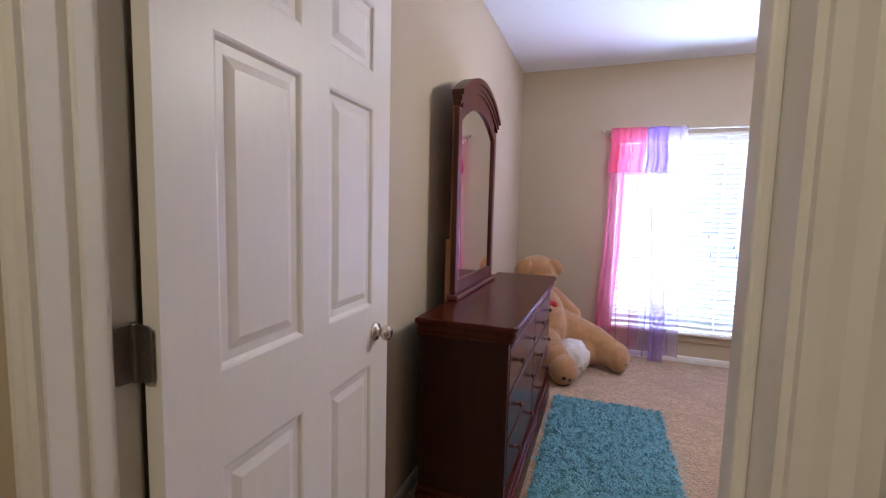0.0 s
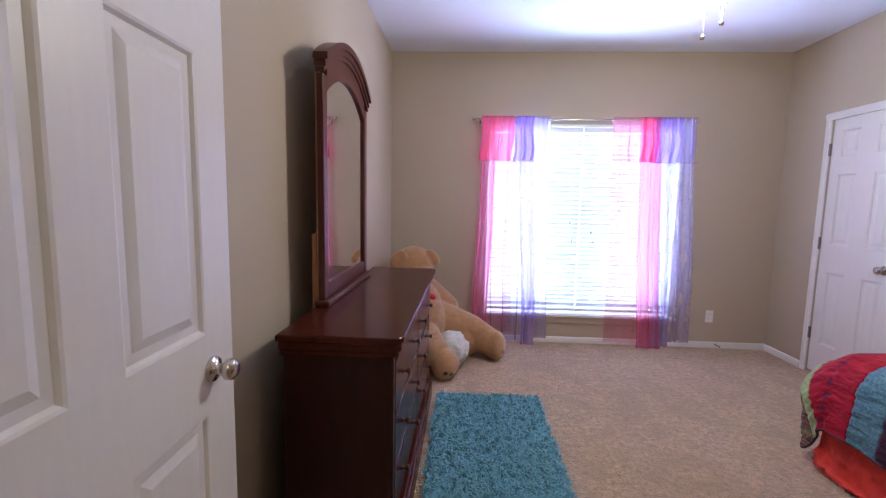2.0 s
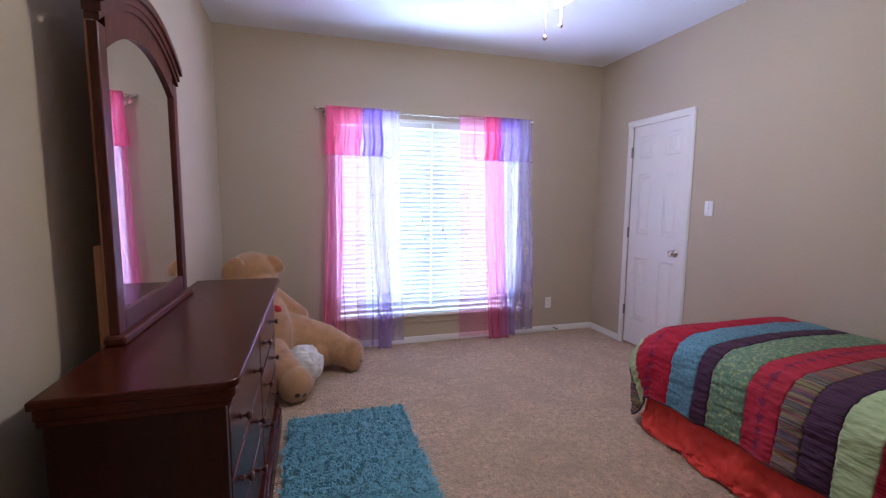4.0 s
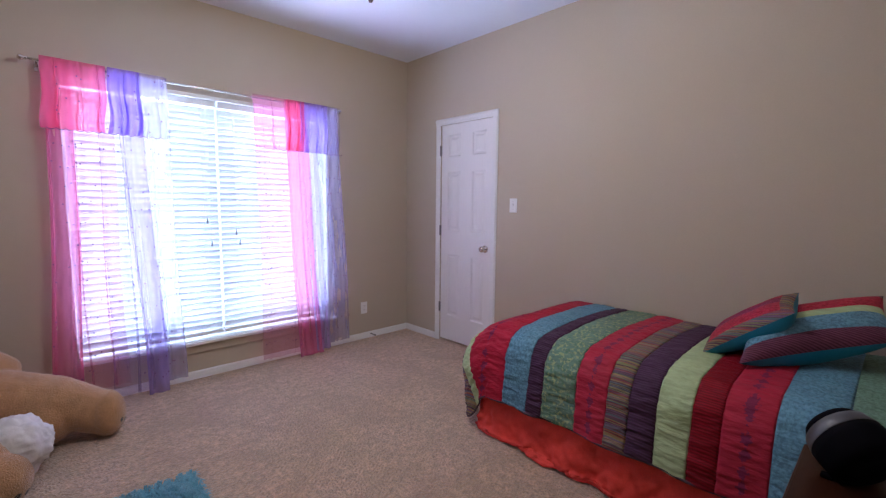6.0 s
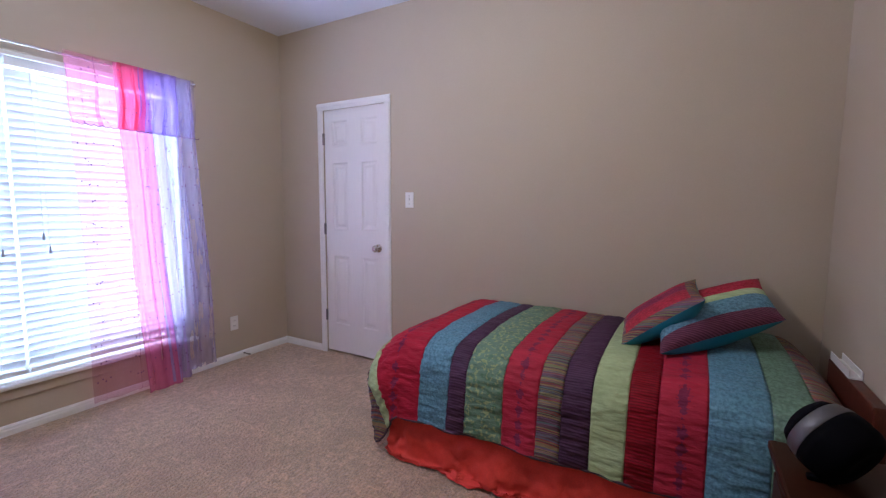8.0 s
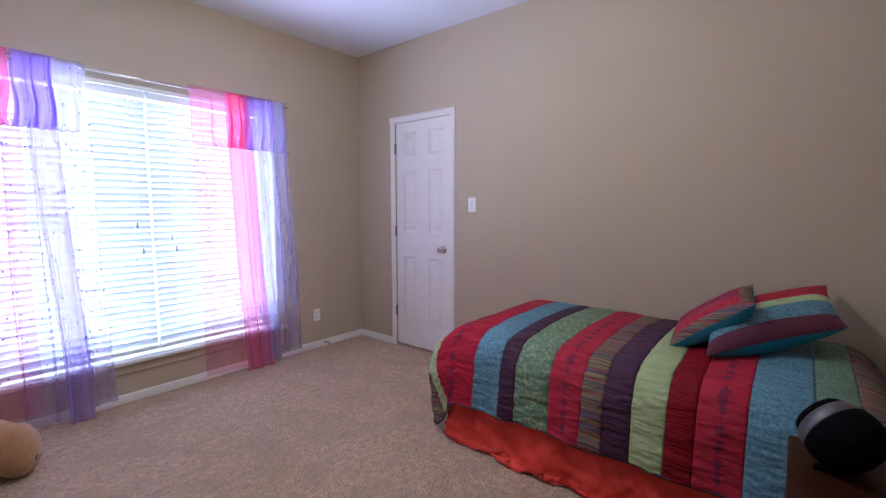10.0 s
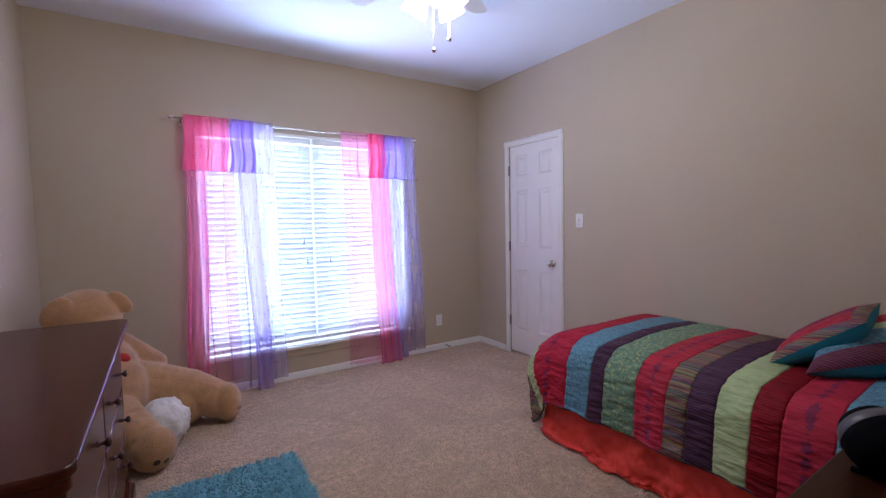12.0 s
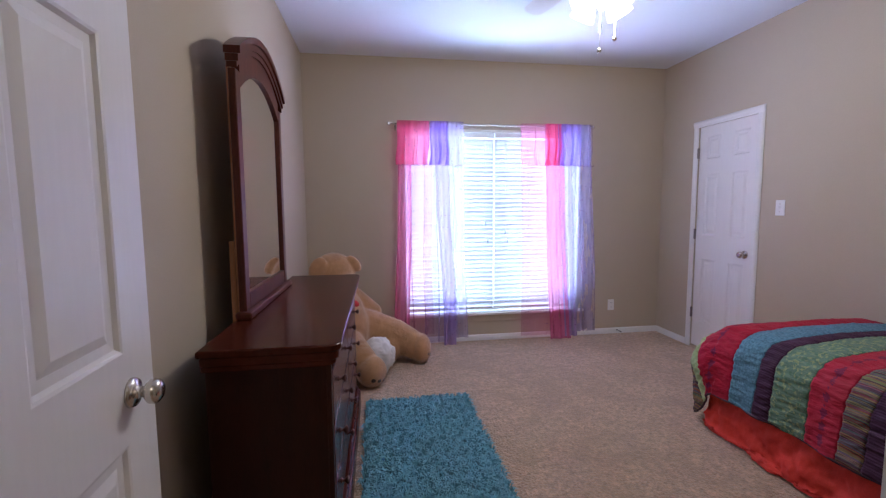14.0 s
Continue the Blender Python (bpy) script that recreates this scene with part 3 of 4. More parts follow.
c2 = thing("curtain", "sheer pink and purple gathered curtain with sequins", "curtain", "curtains at the window")
voile("pink_panel", c2, (2.02, 2.42), (2.04, 2.44), 0.045, PINK, 4, 0.012, 4.922, 7)
voile("pink_panel", c2, (2.28, 2.43), (2.37, 2.55), 0.0, PINKM, 3, 0.013, 4.908, 8)
voile("purple_panel", c2, (2.40, 2.52), (2.50, 2.62), 0.02, PURPLEM, 3, 0.018, 4.915, 9)
voile("purple_panel", c2, (2.50, 2.755), (2.58, 2.86), 0.07, VEIL, 5, 0.018, 4.91, 10)
v = voile("pink_valance", c2, (2.016, 2.30), (2.05, 2.31), 1.73, PINK, 4, 0.012, 4.895, 11)
v = voile("pink_valance", c2, (2.27, 2.42), (2.28, 2.43), 1.73, PINKD, 4, 0.012, 4.89, 12)
scallop(v, 2.05, 2.43, 1.734, 4.867, 9, SEQUIN)
v = voile("purple_valance", c2, (2.41, 2.62), (2.41, 2.62), 1.73, PURPLED, 5, 0.013, 4.89, 13)
scallop(v, 2.42, 2.76, 1.734, 4.867, 8, SEQUIN)
voile("purple_valance", c2, (2.60, 2.76), (2.60, 2.765), 1.73, PURPLE, 4, 0.012, 4.892, 14)

# ---- dresser ----
X0, X1, Y0, Y1, TOPZ = 0.10, 0.53, 2.196, 3.717, 0.896
dr = thing("dresser", "dark cherry wooden dresser with six drawers", "dresser")
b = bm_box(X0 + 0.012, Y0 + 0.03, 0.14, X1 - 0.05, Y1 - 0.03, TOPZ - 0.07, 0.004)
part("body", b, CHERRYV_SHADE, dr)
b = bm_top(X0, Y0, TOPZ - 0.024, X1, Y1, TOPZ, 0.045, 0.006)
part("top", b, CHERRY, dr, "polished cherry dresser top")
for i, (o, z0, z1) in enumerate(((0.010, 0.054, 0.024), (0.020, 0.075, 0.054))):
    part("top_moulding", bm_top(X0 + 0.006, Y0 + o, TOPZ - z0, X1 - o, Y1 - o, TOPZ - z1, 0.036, 0.005), CHERRY, dr)
part("plinth", bm_box(X0 + 0.006, Y0 + 0.012, 0.0, X1 - 0.012, Y1 - 0.012, 0.115, 0.010, seg=3), CHERRY, dr)
part("base_moulding", bm_box(X0 + 0.008, Y0 + 0.02, 0.115, X1 - 0.024, Y1 - 0.02, 0.142, 0.008, seg=3), CHERRY, dr)
YC = (Y0 + Y1) / 2
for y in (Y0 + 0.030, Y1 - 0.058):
    part("corner_post", bm_box(X1 - 0.052, y, 0.14, X1 - 0.036, y + 0.028, TOPZ - 0.075, 0.003), CHERRYV_SHADE, dr)
DKNOB = [(0.010, 0), (0.010, 0.003), (0.006, 0.005), (0.005, 0.014), (0.010, 0.018), (0.0145, 0.023), (0.0145, 0.028), (0.009, 0.032), (0, 0.033)]
XF = X1 - 0.034
for z0, z1 in ((0.605, 0.79), (0.405, 0.592), (0.205, 0.392)):
    for y0, y1 in ((Y0 + 0.064, YC - 0.010), (YC + 0.010, Y1 - 0.064)):
        d = part("drawer", bm_box(XF - 0.022, y0, z0, XF, y1, z1, 0.005, seg=3), CHERRY, dr)
        for k in (0.24, 0.76):
            part("knob", bm_lathe(DKNOB, Matrix.Translation((XF, y0 + (y1 - y0) * k, (z0 + z1) / 2)) @ Matrix.Rotation(radians(90), 4, "Y"), 16), DARKKNOB, d, "dark metal knob", True)

# mirror on the dresser
MX, MY0, MY1, MZ0, MZ1 = 0.14, 2.592, 3.36, TOPZ, 1.850
mir = thing("dresser_mirror", "arched cherry framed mirror standing on the dresser", "mirror")


def arch(y0, y1, z, rise, n=24):
    c = (y0 + y1) / 2
    return [(y0 + (y1 - y0) * i / n, z + rise * (1 - ((y0 + (y1 - y0) * i / n - c) / ((y1 - y0) / 2)) ** 2)) for i in range(n + 1)]


def bm_band(low, high, xa, xb, bevel=0.0):
    """A solid between two curves of (y, z) points, from xa to xb."""
    b = bmesh.new()
    rows = [[b.verts.new((x, y, z)) for y, z in c] for c in (low, high) for x in (xa, xb)]
    n = len(low)
    for r, s in ((0, 1), (1, 3), (3, 2), (2, 0)):
        for i in range(n - 1):
            b.faces.new((rows[r][i], rows[r][i + 1], rows[s][i + 1], rows[s][i]))
    b.faces.new([rows[k][0] for k in (0, 1, 3, 2)]), b.faces.new([rows[k][-1] for k in (0, 2, 3, 1)])
    bmesh.ops.recalc_face_normals(b, faces=b.faces)
    return b


FW = 0.056
part("frame_stile", bm_box(MX - 0.028, MY0, MZ0 + 0.028, MX, MY0 + FW, MZ1, 0.004), LITCHERRY, mir)
part("frame_stile", bm_box(MX - 0.028, MY1 - FW, MZ0 + 0.028, MX, MY1, MZ1, 0.004), LITCHERRY, mir)
part("bottom_rail", bm_box(MX - 0.0285, MY0 + FW, MZ0 + 0.028, MX - 0.001, MY1 - FW, MZ0 + 0.095, 0.004), LITCHERRY, mir)
part("foot_moulding", bm_box(MX - 0.04, MY0 - 0.02, MZ0, MX + 0.022, MY1 + 0.02, MZ0 + 0.028, 0.008, seg=3), LITCHERRY, mir)
part("arched_rail", bm_band(arch(MY0 + FW, MY1 - FW, MZ1 - 0.06, 0.11), arch(MY0 + FW, MY1 - FW, MZ1 + 0.03, 0.11), MX - 0.0285, MX - 0.001), LITCHERRY, mir)
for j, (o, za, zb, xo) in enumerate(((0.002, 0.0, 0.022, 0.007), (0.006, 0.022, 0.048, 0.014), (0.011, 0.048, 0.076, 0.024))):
    part("crown_moulding", bm_band(arch(MY0 - o, MY1 + o, MZ1 + za, 0.135), arch(MY0 - o, MY1 + o, MZ1 + zb, 0.135), MX - 0.03 - 0.003 * j, MX + xo), LITCHERRY, mir)
glass = bm_band(arch(MY0 + FW - 0.005, MY1 - FW + 0.005, MZ0 + 0.09, 0.0), arch(MY0 + FW - 0.005, MY1 - FW + 0.005, MZ1 - 0.055, 0.11), MX - 0.018, MX - 0.013)
part("mirror_glass", glass, MIRROR, mir, "clear mirror glass")
part("back_panel", bm_box(MX - 0.036, MY0 + 0.01, MZ0 + 0.028, MX - 0.029, MY1 - 0.01, MZ1 + 0.01), RAW, mir, "plain wooden back")
for y in (MY0 + 0.02, MY1 - 0.055):
    part("support_post", bm_box(X0 - 0.021, y, 0.55, X0 - 0.001, y + 0.04, 1.20, 0.002), RAW, mir, "unfinished wooden support")

# ---- shag rug ----
rug = thing("shag_rug", "turquoise deep-pile shag rug on the carpet", "rug")
RX0, RX1, RY0, RY1 = 0.56, 1.235, 2.28, 3.695
b = bmesh.new()
N = 40
gr = [[b.verts.new((RX0 + (RX1 - RX0) * i / N, RY0 + (RY1 - RY0) * j / N, 0.012 + 0.012 * noise.noise((i * 0.4, j * 0.7, 3)))) for i in range(N + 1)] for j in range(N + 1)]
for j in range(N):
    for i in range(N):
        b.faces.new((gr[j][i], gr[j][i + 1], gr[j + 1][i + 1], gr[j + 1][i]))
bmesh.ops.solidify(b, geom=list(b.faces), thickness=0.008)
part("backing", b, SHAG, rug)
rnd = random.Random(7)
verts, faces = [], []
for k in range(26000):
    x, y = rnd.uniform(RX0 - 0.004, RX1 + 0.004), rnd.uniform(RY0 - 0.004, RY1 + 0.004)
    clump = noise.noise((x * 48, y * 75, 0))
    a = 6.28 * noise.noise((x * 17, y * 17, 5)) + rnd.uniform(-0.9, 0.9)
    h = 0.024 + 0.014 * clump + rnd.uniform(0, 0.008)
    ln, wd = rnd.uniform(0.014, 0.036), 0.0032
    dx, dy = math.cos(a), math.sin(a)
    i0 = len(verts)
    verts += [(x - dy * wd, y + dx * wd, 0.01), (x + dy * wd, y - dx * wd, 0.01),
              (x + dx * ln * 0.5 + dy * wd, y + dy * ln * 0.5 - dx * wd, 0.012 + h), (x + dx * ln * 0.5 - dy * wd, y + dy * ln * 0.5 + dx * wd, 0.012 + h),
              (x + dx * ln * 1.2, y + dy * ln * 1.2, 0.010 + h * 0.82)]
    faces += [(i0, i0 + 1, i0 + 2, i0 + 3), (i0 + 3, i0 + 2, i0 + 4)]
me = bpy.data.meshes.new("pile")
me.from_pydata(verts, [], faces)
me.materials.append(SHAG)
pile = new("pile", me)
pile.parent = rug
tagged(pile, kind="stuff")


# ---- big plush bear ----
def plush():
    b = bmesh.new()

    def limb(p, q, r0, r1, steps=7):
        p, q = Vector(p), Vector(q)
        for i in range(steps):
            f = i / (steps - 1)
            r = r0 + (r1 - r0) * f
            bm_ball(p.lerp(q, f), (r, r, r), bm=b, seg=16)

    bm_ball((0.31, 4.54, 0.38), (0.23, 0.21, 0.30), bm=b)
    bm_ball((0.37, 4.47, 0.31), (0.215, 0.21, 0.25), bm=b)
    bm_ball((0.285, 4.50, 0.80), (0.175, 0.16, 0.165), bm=b)
    bm_ball((0.38, 4.38, 0.74), (0.085, 0.085, 0.07), bm=b)
    bm_ball((0.175, 4.36, 0.850), (0.068, 0.038, 0.10), Matrix.Rotation(radians(24), 4, "Y"), bm=b)
    bm_ball((0.452, 4.47, 0.872), (0.046, 0.034, 0.082), Matrix.Rotation(radians(-38), 4, "Y"), bm=b)
    limb((0.42, 4.62, 0.58), (0.60, 4.66, 0.42), 0.085, 0.075)
    limb((0.17, 4.42, 0.52), (0.17, 4.22, 0.36), 0.10, 0.085)
    limb((0.46, 4.56, 0.325), (0.78, 4.55, 0.222), 0.172, 0.145)
    bm_ball((0.70, 4.52, 0.155), (0.20, 0.15, 0.150), bm=b)
    limb((0.78, 4.55, 0.222), (0.98, 4.48, 0.130), 0.145, 0.115, 7)
    bm_ball((1.00, 4.455, 0.130), (0.090, 0.120, 0.128), bm=b)
    limb((0.36, 4.36, 0.27), (0.52, 4.08, 0.175), 0.14, 0.112)
    bm_ball((0.585, 4.01, 0.118), (0.115, 0.115, 0.118), bm=b)
    return b


bear = part("teddy_bear", plush(), FUR, None, "giant tan plush teddy bear slumped in the corner", True)
tagged(bear, category="teddy bear")
rm = bear.modifiers.new("blend", "REMESH")
rm.mode, rm.voxel_size, rm.use_smooth_shade = "VOXEL", 0.010, True
sm = bear.modifiers.new("soften", "SMOOTH")
sm.factor, sm.iterations = 0.6, 2
tx = bpy.data.textures.new("plush_nap", "CLOUDS")
tx.noise_scale, tx.noise_depth = 0.016, 3
dm = bear.modifiers.new("nap", "DISPLACE")
dm.texture, dm.strength, dm.mid_level = tx, 0.005, 0.5
b = bmesh.new()
bm_ball((0.465, 4.29, 0.575), (0.035, 0.015, 0.024), Matrix.Rotation(radians(35), 4, "Y"), bm=b, seg=12)
bm_ball((0.41, 4.275, 0.59), (0.035, 0.015, 0.024), Matrix.Rotation(radians(-35), 4, "Y"), bm=b, seg=12)
bm_ball((0.438, 4.275, 0.58), (0.015, 0.018, 0.016), bm=b, seg=10)
bow = tagged(part("ribbon_bow", b, REDFELT, None, "small red ribbon bow at the bear's neck", True), category="ribbon")

# crumpled white cloth bundle in the bear's lap
b = bmesh.new()
bmesh.ops.create_icosphere(b, subdivisions=5, radius=1)
for vtx in b.verts:
    p = vtx.co.copy()
    k = 1 + 0.14 * noise.noise(p * 2.2) + 0.13 * abs(noise.noise(Vector((p.x * 3, p.y * 3, p.z * 8)))) + 0.05 * noise.noise(p * 11)
    vtx.co = Vector((0.625 + 0.142 * p.x * k, 4.268 + 0.118 * p.y * k, max(0.002, 0.146 + 0.146 * p.z * k)))
tagged(part("cloth_bundle", b, CLOTH, None, "crumpled white cloth bundle on the carpet beside the bear", True), category="cloth")

# ---- bed ----
BX0, BX1, BY0, BY1, BZ = 2.64, 3.545, 1.27, 3.06, 0.635
bed = thing("bed", "single bed with a red gathered bed skirt", "bed")
part("headboard", bm_box(2.72, SOUTH + 0.002, 0.0, 3.25, BY0 - 0.004, 0.642, 0.006), LITCHERRY, bed, "low reddish wooden headboard")
part("mattress", bm_box(BX0, BY0 + 0.07, 0.34, BX1, BY1, BZ - 0.03, 0.05, seg=4), MATTRESS, bed)
part("box_spring", bm_box(BX0 + 0.01, BY0 + 0.005, 0.14, BX1 - 0.005, BY1 - 0.01, 0.345, 0.02), MATTRESS, bed)
for x in (BX0 + 0.06, BX1 - 0.06):
    for y in (BY0 + 0.06, BY1 - 0.08):
        part("leg", bm_lathe([(0.02, 0), (0.025, 0.02), (0.02, 0.14)], Matrix.Translation((x, y, 0)), 12), DARK, bed)
b = bmesh.new()
SX, SY = BX0 - 0.022, BY0 + 1.80
path = [(SX, BY0 + 0.008 * i, 0) for i in range(226)] + [(SX, SY, k / 10) for k in range(1, 10)] + [(SX + 0.008 * i, SY, 1) for i in range(113)]
prev = None
for i, (x, y, turn) in enumerate(path):
    s = i * 0.008
    ox, oy = -math.cos(turn * math.pi / 2), math.sin(turn * math.pi / 2)
    fold = abs(math.sin(s * 6.5 + 3.5 * noise.noise((s * 1.7, 0, 0)))) ** 1.4
    col = []
    # gathered at the top, slumped in broad lobes where it meets the carpet
    lobe = 0.004 + 0.046 * (0.5 + 0.5 * math.sin(s * 10.5 + 2.5 * noise.noise((s * 2.1, 2, 0)))) ** 1.6 + 0.02 * noise.noise((s * 8, 5, 0))
    lobe *= 1 - 0.7 * min(1, 2 * turn)
    for j in range(25):
        f = j / 24
        g, k = min(1.0, f / 0.62), max(0.0, (f - 0.62) / 0.38)
        crease = 0.6 * noise.noise((s * 7 + 5 * f, f * 5 - s * 3, 9)) + 0.9 * abs(noise.noise((s * 17 - 11 * f, f * 7, 4))) + 0.35 * noise.noise((s * 31 + 14 * f, f * 11, 3))
        out = 0.004 + 0.014 * g ** 1.5 + 0.022 * g * fold + 0.040 * g ** 0.7 * (1 - 0.6 * k) * crease + max(0.012, lobe) * k
        z = 0.325 * (1 - g) + 0.010 + 0.018 * g * g * (1 + noise.noise((s * 6, 7, 0))) * (1 - k) ** 0.7 + 0.020 * (1 - k) ** 0.5 * k * 3 * abs(noise.noise((s * 11, f * 9, 5)))
        col.append(b.verts.new((x + ox * out, y + oy * out, max(0.006, z))))
    if prev:
        for j in range(24):
            b.faces.new((prev[j], col[j], col[j + 1], prev[j + 1]))
    prev = col
part("bed_skirt", b, SKIRT, bed, "gathered red bed skirt", True)


def stripe_mat(name, color, kind, c=0.0):
    m = mat("quilt_" + name, color, 0.6, var=0.25, scale=16, fine=75, bump=0.7, dist=0.009, spec=0.15, stretch=(1, 0.3, 1))
    vec, xyz = coords(m)
    nt = m.node_tree
    if kind == "lines":
        w = calc(m, "FRACT", calc(m, "MULTIPLY", calc(m, "ADD", xyz[0], xyz[2]), 68))
        mixed(m, calc(m, "MULTIPLY", calc(m, "GREATER_THAN", w, 0.55), 0.7), [v * 0.35 for v in color])
    elif kind == "motif":
        d = calc(m, "ABSOLUTE", calc(m, "SUBTRACT", xyz[1], c))
        t = calc(m, "ABSOLUTE", calc(m, "SUBTRACT", calc(m, "FRACT", calc(m, "MULTIPLY", calc(m, "SUBTRACT", xyz[2], xyz[0]), 17)), 0.5))
        r = calc(m, "ADD", calc(m, "MULTIPLY", d, 23), calc(m, "MULTIPLY", t, 1.1))
        ns = node(m, "ShaderNodeTexNoise", Scale=90.0)
        nt.links.new(vec, ns.inputs["Vector"])
        r = calc(m, "ADD", r, calc(m, "MULTIPLY", ns.outputs[0], 1.1))
        mixed(m, calc(m, "MULTIPLY", calc(m, "LESS_THAN", r, 1.0), 0.6), (0.05, 0.02, 0.08))
    elif kind == "paisley":
        vo = node(m, "ShaderNodeTexVoronoi", Scale=42.0)
        nt.links.new(vec, vo.inputs["Vector"])
        mixed(m, calc(m, "MULTIPLY", calc(m, "LESS_THAN", vo.outputs["Distance"], 0.34), 0.7), (0.10, 0.20, 0.12))
        ns = node(m, "ShaderNodeTexNoise", Scale=62.0, Detail=3.0)
        nt.links.new(vec, ns.inputs["Vector"])
        mixed(m, calc(m, "MULTIPLY", calc(m, "GREATER_THAN", ns.outputs[0], 0.56), 0.65), (0.40, 0.45, 0.20))
    elif kind == "multi":
        s = calc(m, "MULTIPLY", calc(m, "ADD", xyz[0], xyz[2]), 260)
        wn = nt.nodes.new("ShaderNodeTexWhiteNoise")
        wn.noise_dimensions = "1D"
        nt.links.new(calc(m, "FLOOR", s), wn.inputs["W"])
        cr = nt.nodes.new("ShaderNodeValToRGB")
        cr.color_ramp.interpolation = "CONSTANT"
        cols = [(0.0, (0.10, 0.05, 0.07)), (0.25, (0.28, 0.20, 0.10)), (0.45, (0.10, 0.14, 0.15)), (0.6, (0.30, 0.08, 0.06)), (0.72, (0.20, 0.22, 0.10)), (0.86, (0.16, 0.09, 0.15))]
        while len(cr.color_ramp.elements) < len(cols):
            cr.color_ramp.elements.new(0.5)
        for e, (p, v) in zip(cr.color_ramp.elements, cols):
            e.position, e.color = p, (*v, 1)
        nt.links.new(wn.outputs["Value"], cr.inputs[0])
        nt.links.new(cr.outputs[0], base_socket(m))
    elif kind == "soft":
        ns = node(m, "ShaderNodeTexNoise", Scale=38.0, Detail=2.0)
        nt.links.new(vec, ns.inputs["Vector"])
        mixed(m, calc(m, "MULTIPLY", calc(m, "GREATER_THAN", ns.outputs[0], 0.57), 0.18), [v * 0.7 for v in color])
    elif kind == "leaf":
        ns = node(m, "ShaderNodeTexNoise", Scale=85.0, Detail=3.0)
        nt.links.new(vec, ns.inputs["Vector"])
        mixed(m, calc(m, "MULTIPLY", calc(m, "GREATER_THAN", ns.outputs[0], 0.55), 0.42), [v * 0.5 for v in color])
        mixed(m, calc(m, "MULTIPLY", calc(m, "LESS_THAN", ns.outputs[0], 0.44), 0.35), [min(0.8, v * 1.5 + 0.02) for v in color])
    return m


RED, BLUE, PURP, GREEN, LIME = (0.38, 0.022, 0.048), (0.125, 0.255, 0.35), (0.082, 0.036, 0.082), (0.15, 0.245, 0.18), (0.40, 0.49, 0.26)
# stripes from the head of the bed to the foot, and on over the foot's drop: start, colour, pattern
STRIPES = [(1.275, (0.2, 0.1, 0.1), "multi"), (1.41, GREEN, "leaf"), (1.53, BLUE, "leaf"), (1.711, RED, "motif"), (1.868, (0.24, 0.004, 0.014), "lines"), (1.969, LIME, "soft"), (2.099, PURP, "lines"),
           (2.212, (0.2, 0.1, 0.1), "multi"), (2.309, RED, "motif"), (2.464, GREEN, "paisley"), (2.641, PURP, "lines"), (2.728, BLUE, "leaf"), (2.884, (0.36, 0.012, 0.035), "motif"), (3.165, LIME, "soft"), (3.25, (0.2, 0.1, 0.1), "multi"), (3.44, None, None)]
quilt = thing("quilt", "striped patchwork quilt in red, blue, green and purple", "quilt")
R, UF, VN = 0.16, 2.98, 0.81
SIDE = 0.49


def quilt_at(u, v):
    """u along the bed in metres of cloth, v across from the wall side."""
    du, dv = max(0.0, u - UF), max(0.0, v - VN)
    d = math.hypot(du, dv)
    if d > 0.63:
        d = 0.63 + 0.3 * (d - 0.63)
    x, y, z = 3.55 - min(v, VN), min(u, UF), BZ
    nrm = Vector((0, 0, 1))
    if d > 0:
        ex, ey = -dv / math.hypot(du, dv), du / math.hypot(du, dv)
        rr = R + 0.08 * ey * ey
        if d < rr * math.pi / 2:
            a = d / rr
            hor, drop = rr * math.sin(a), rr * (1 - math.cos(a))
        else:
            a = math.pi / 2
            rest = d - rr * math.pi / 2
            hor, drop = rr + (0.10 - 0.09 * ey) * rest + 0.05 * rest * math.sin(u * 17 + 3 * noise.noise((u * 4, 0, 0))), rr + 0.98 * rest
        hor += 0.075 * 4 * (ex * ey) ** 2 * min(1.0, max(0.0, d - 0.16) / 0.20) * (1 - 0.8 * min(1.0, max(0.0, d - 0.36) / 0.24))
        drop += 0.05 * 4 * (ex * ey) ** 2 * min(1.0, max(0.0, d - 0.2) / 0.3)
        x, y, z = x + ex * hor, y + ey * hor, z - drop
        nrm = Vector((ex * math.sin(a), ey * math.sin(a), math.cos(a)))
    z -= 4.5 * max(0.0, 1.43 - u) ** 2
    z += 0.018 * math.sin(math.pi * min(1, max(0, v / VN))) * (1 if d == 0 else 0)
    lump = 0.010 * noise.noise((u * 3, v * 3, 1)) + 0.004 * noise.noise((u * 13, v * 20, 4)) + 0.003 * noise.noise((u * 34, v * 50, 8))
    if dv > 0.05:
        lump += 0.006 * noise.noise((u * 6, v * 26, 7)) - 0.010 * abs(noise.noise((u * 9, v * 34, 2))) + 0.005 * noise.noise((u * 13, v * 66, 5))
    lump += 0.02 * max(0.0, 0.12 - abs(u - 1.55)) if v < 0.6 else 0
    p = Vector((x, y, z)) + nrm * lump
    p.z = max(p.z, 0.012)
    return p, nrm


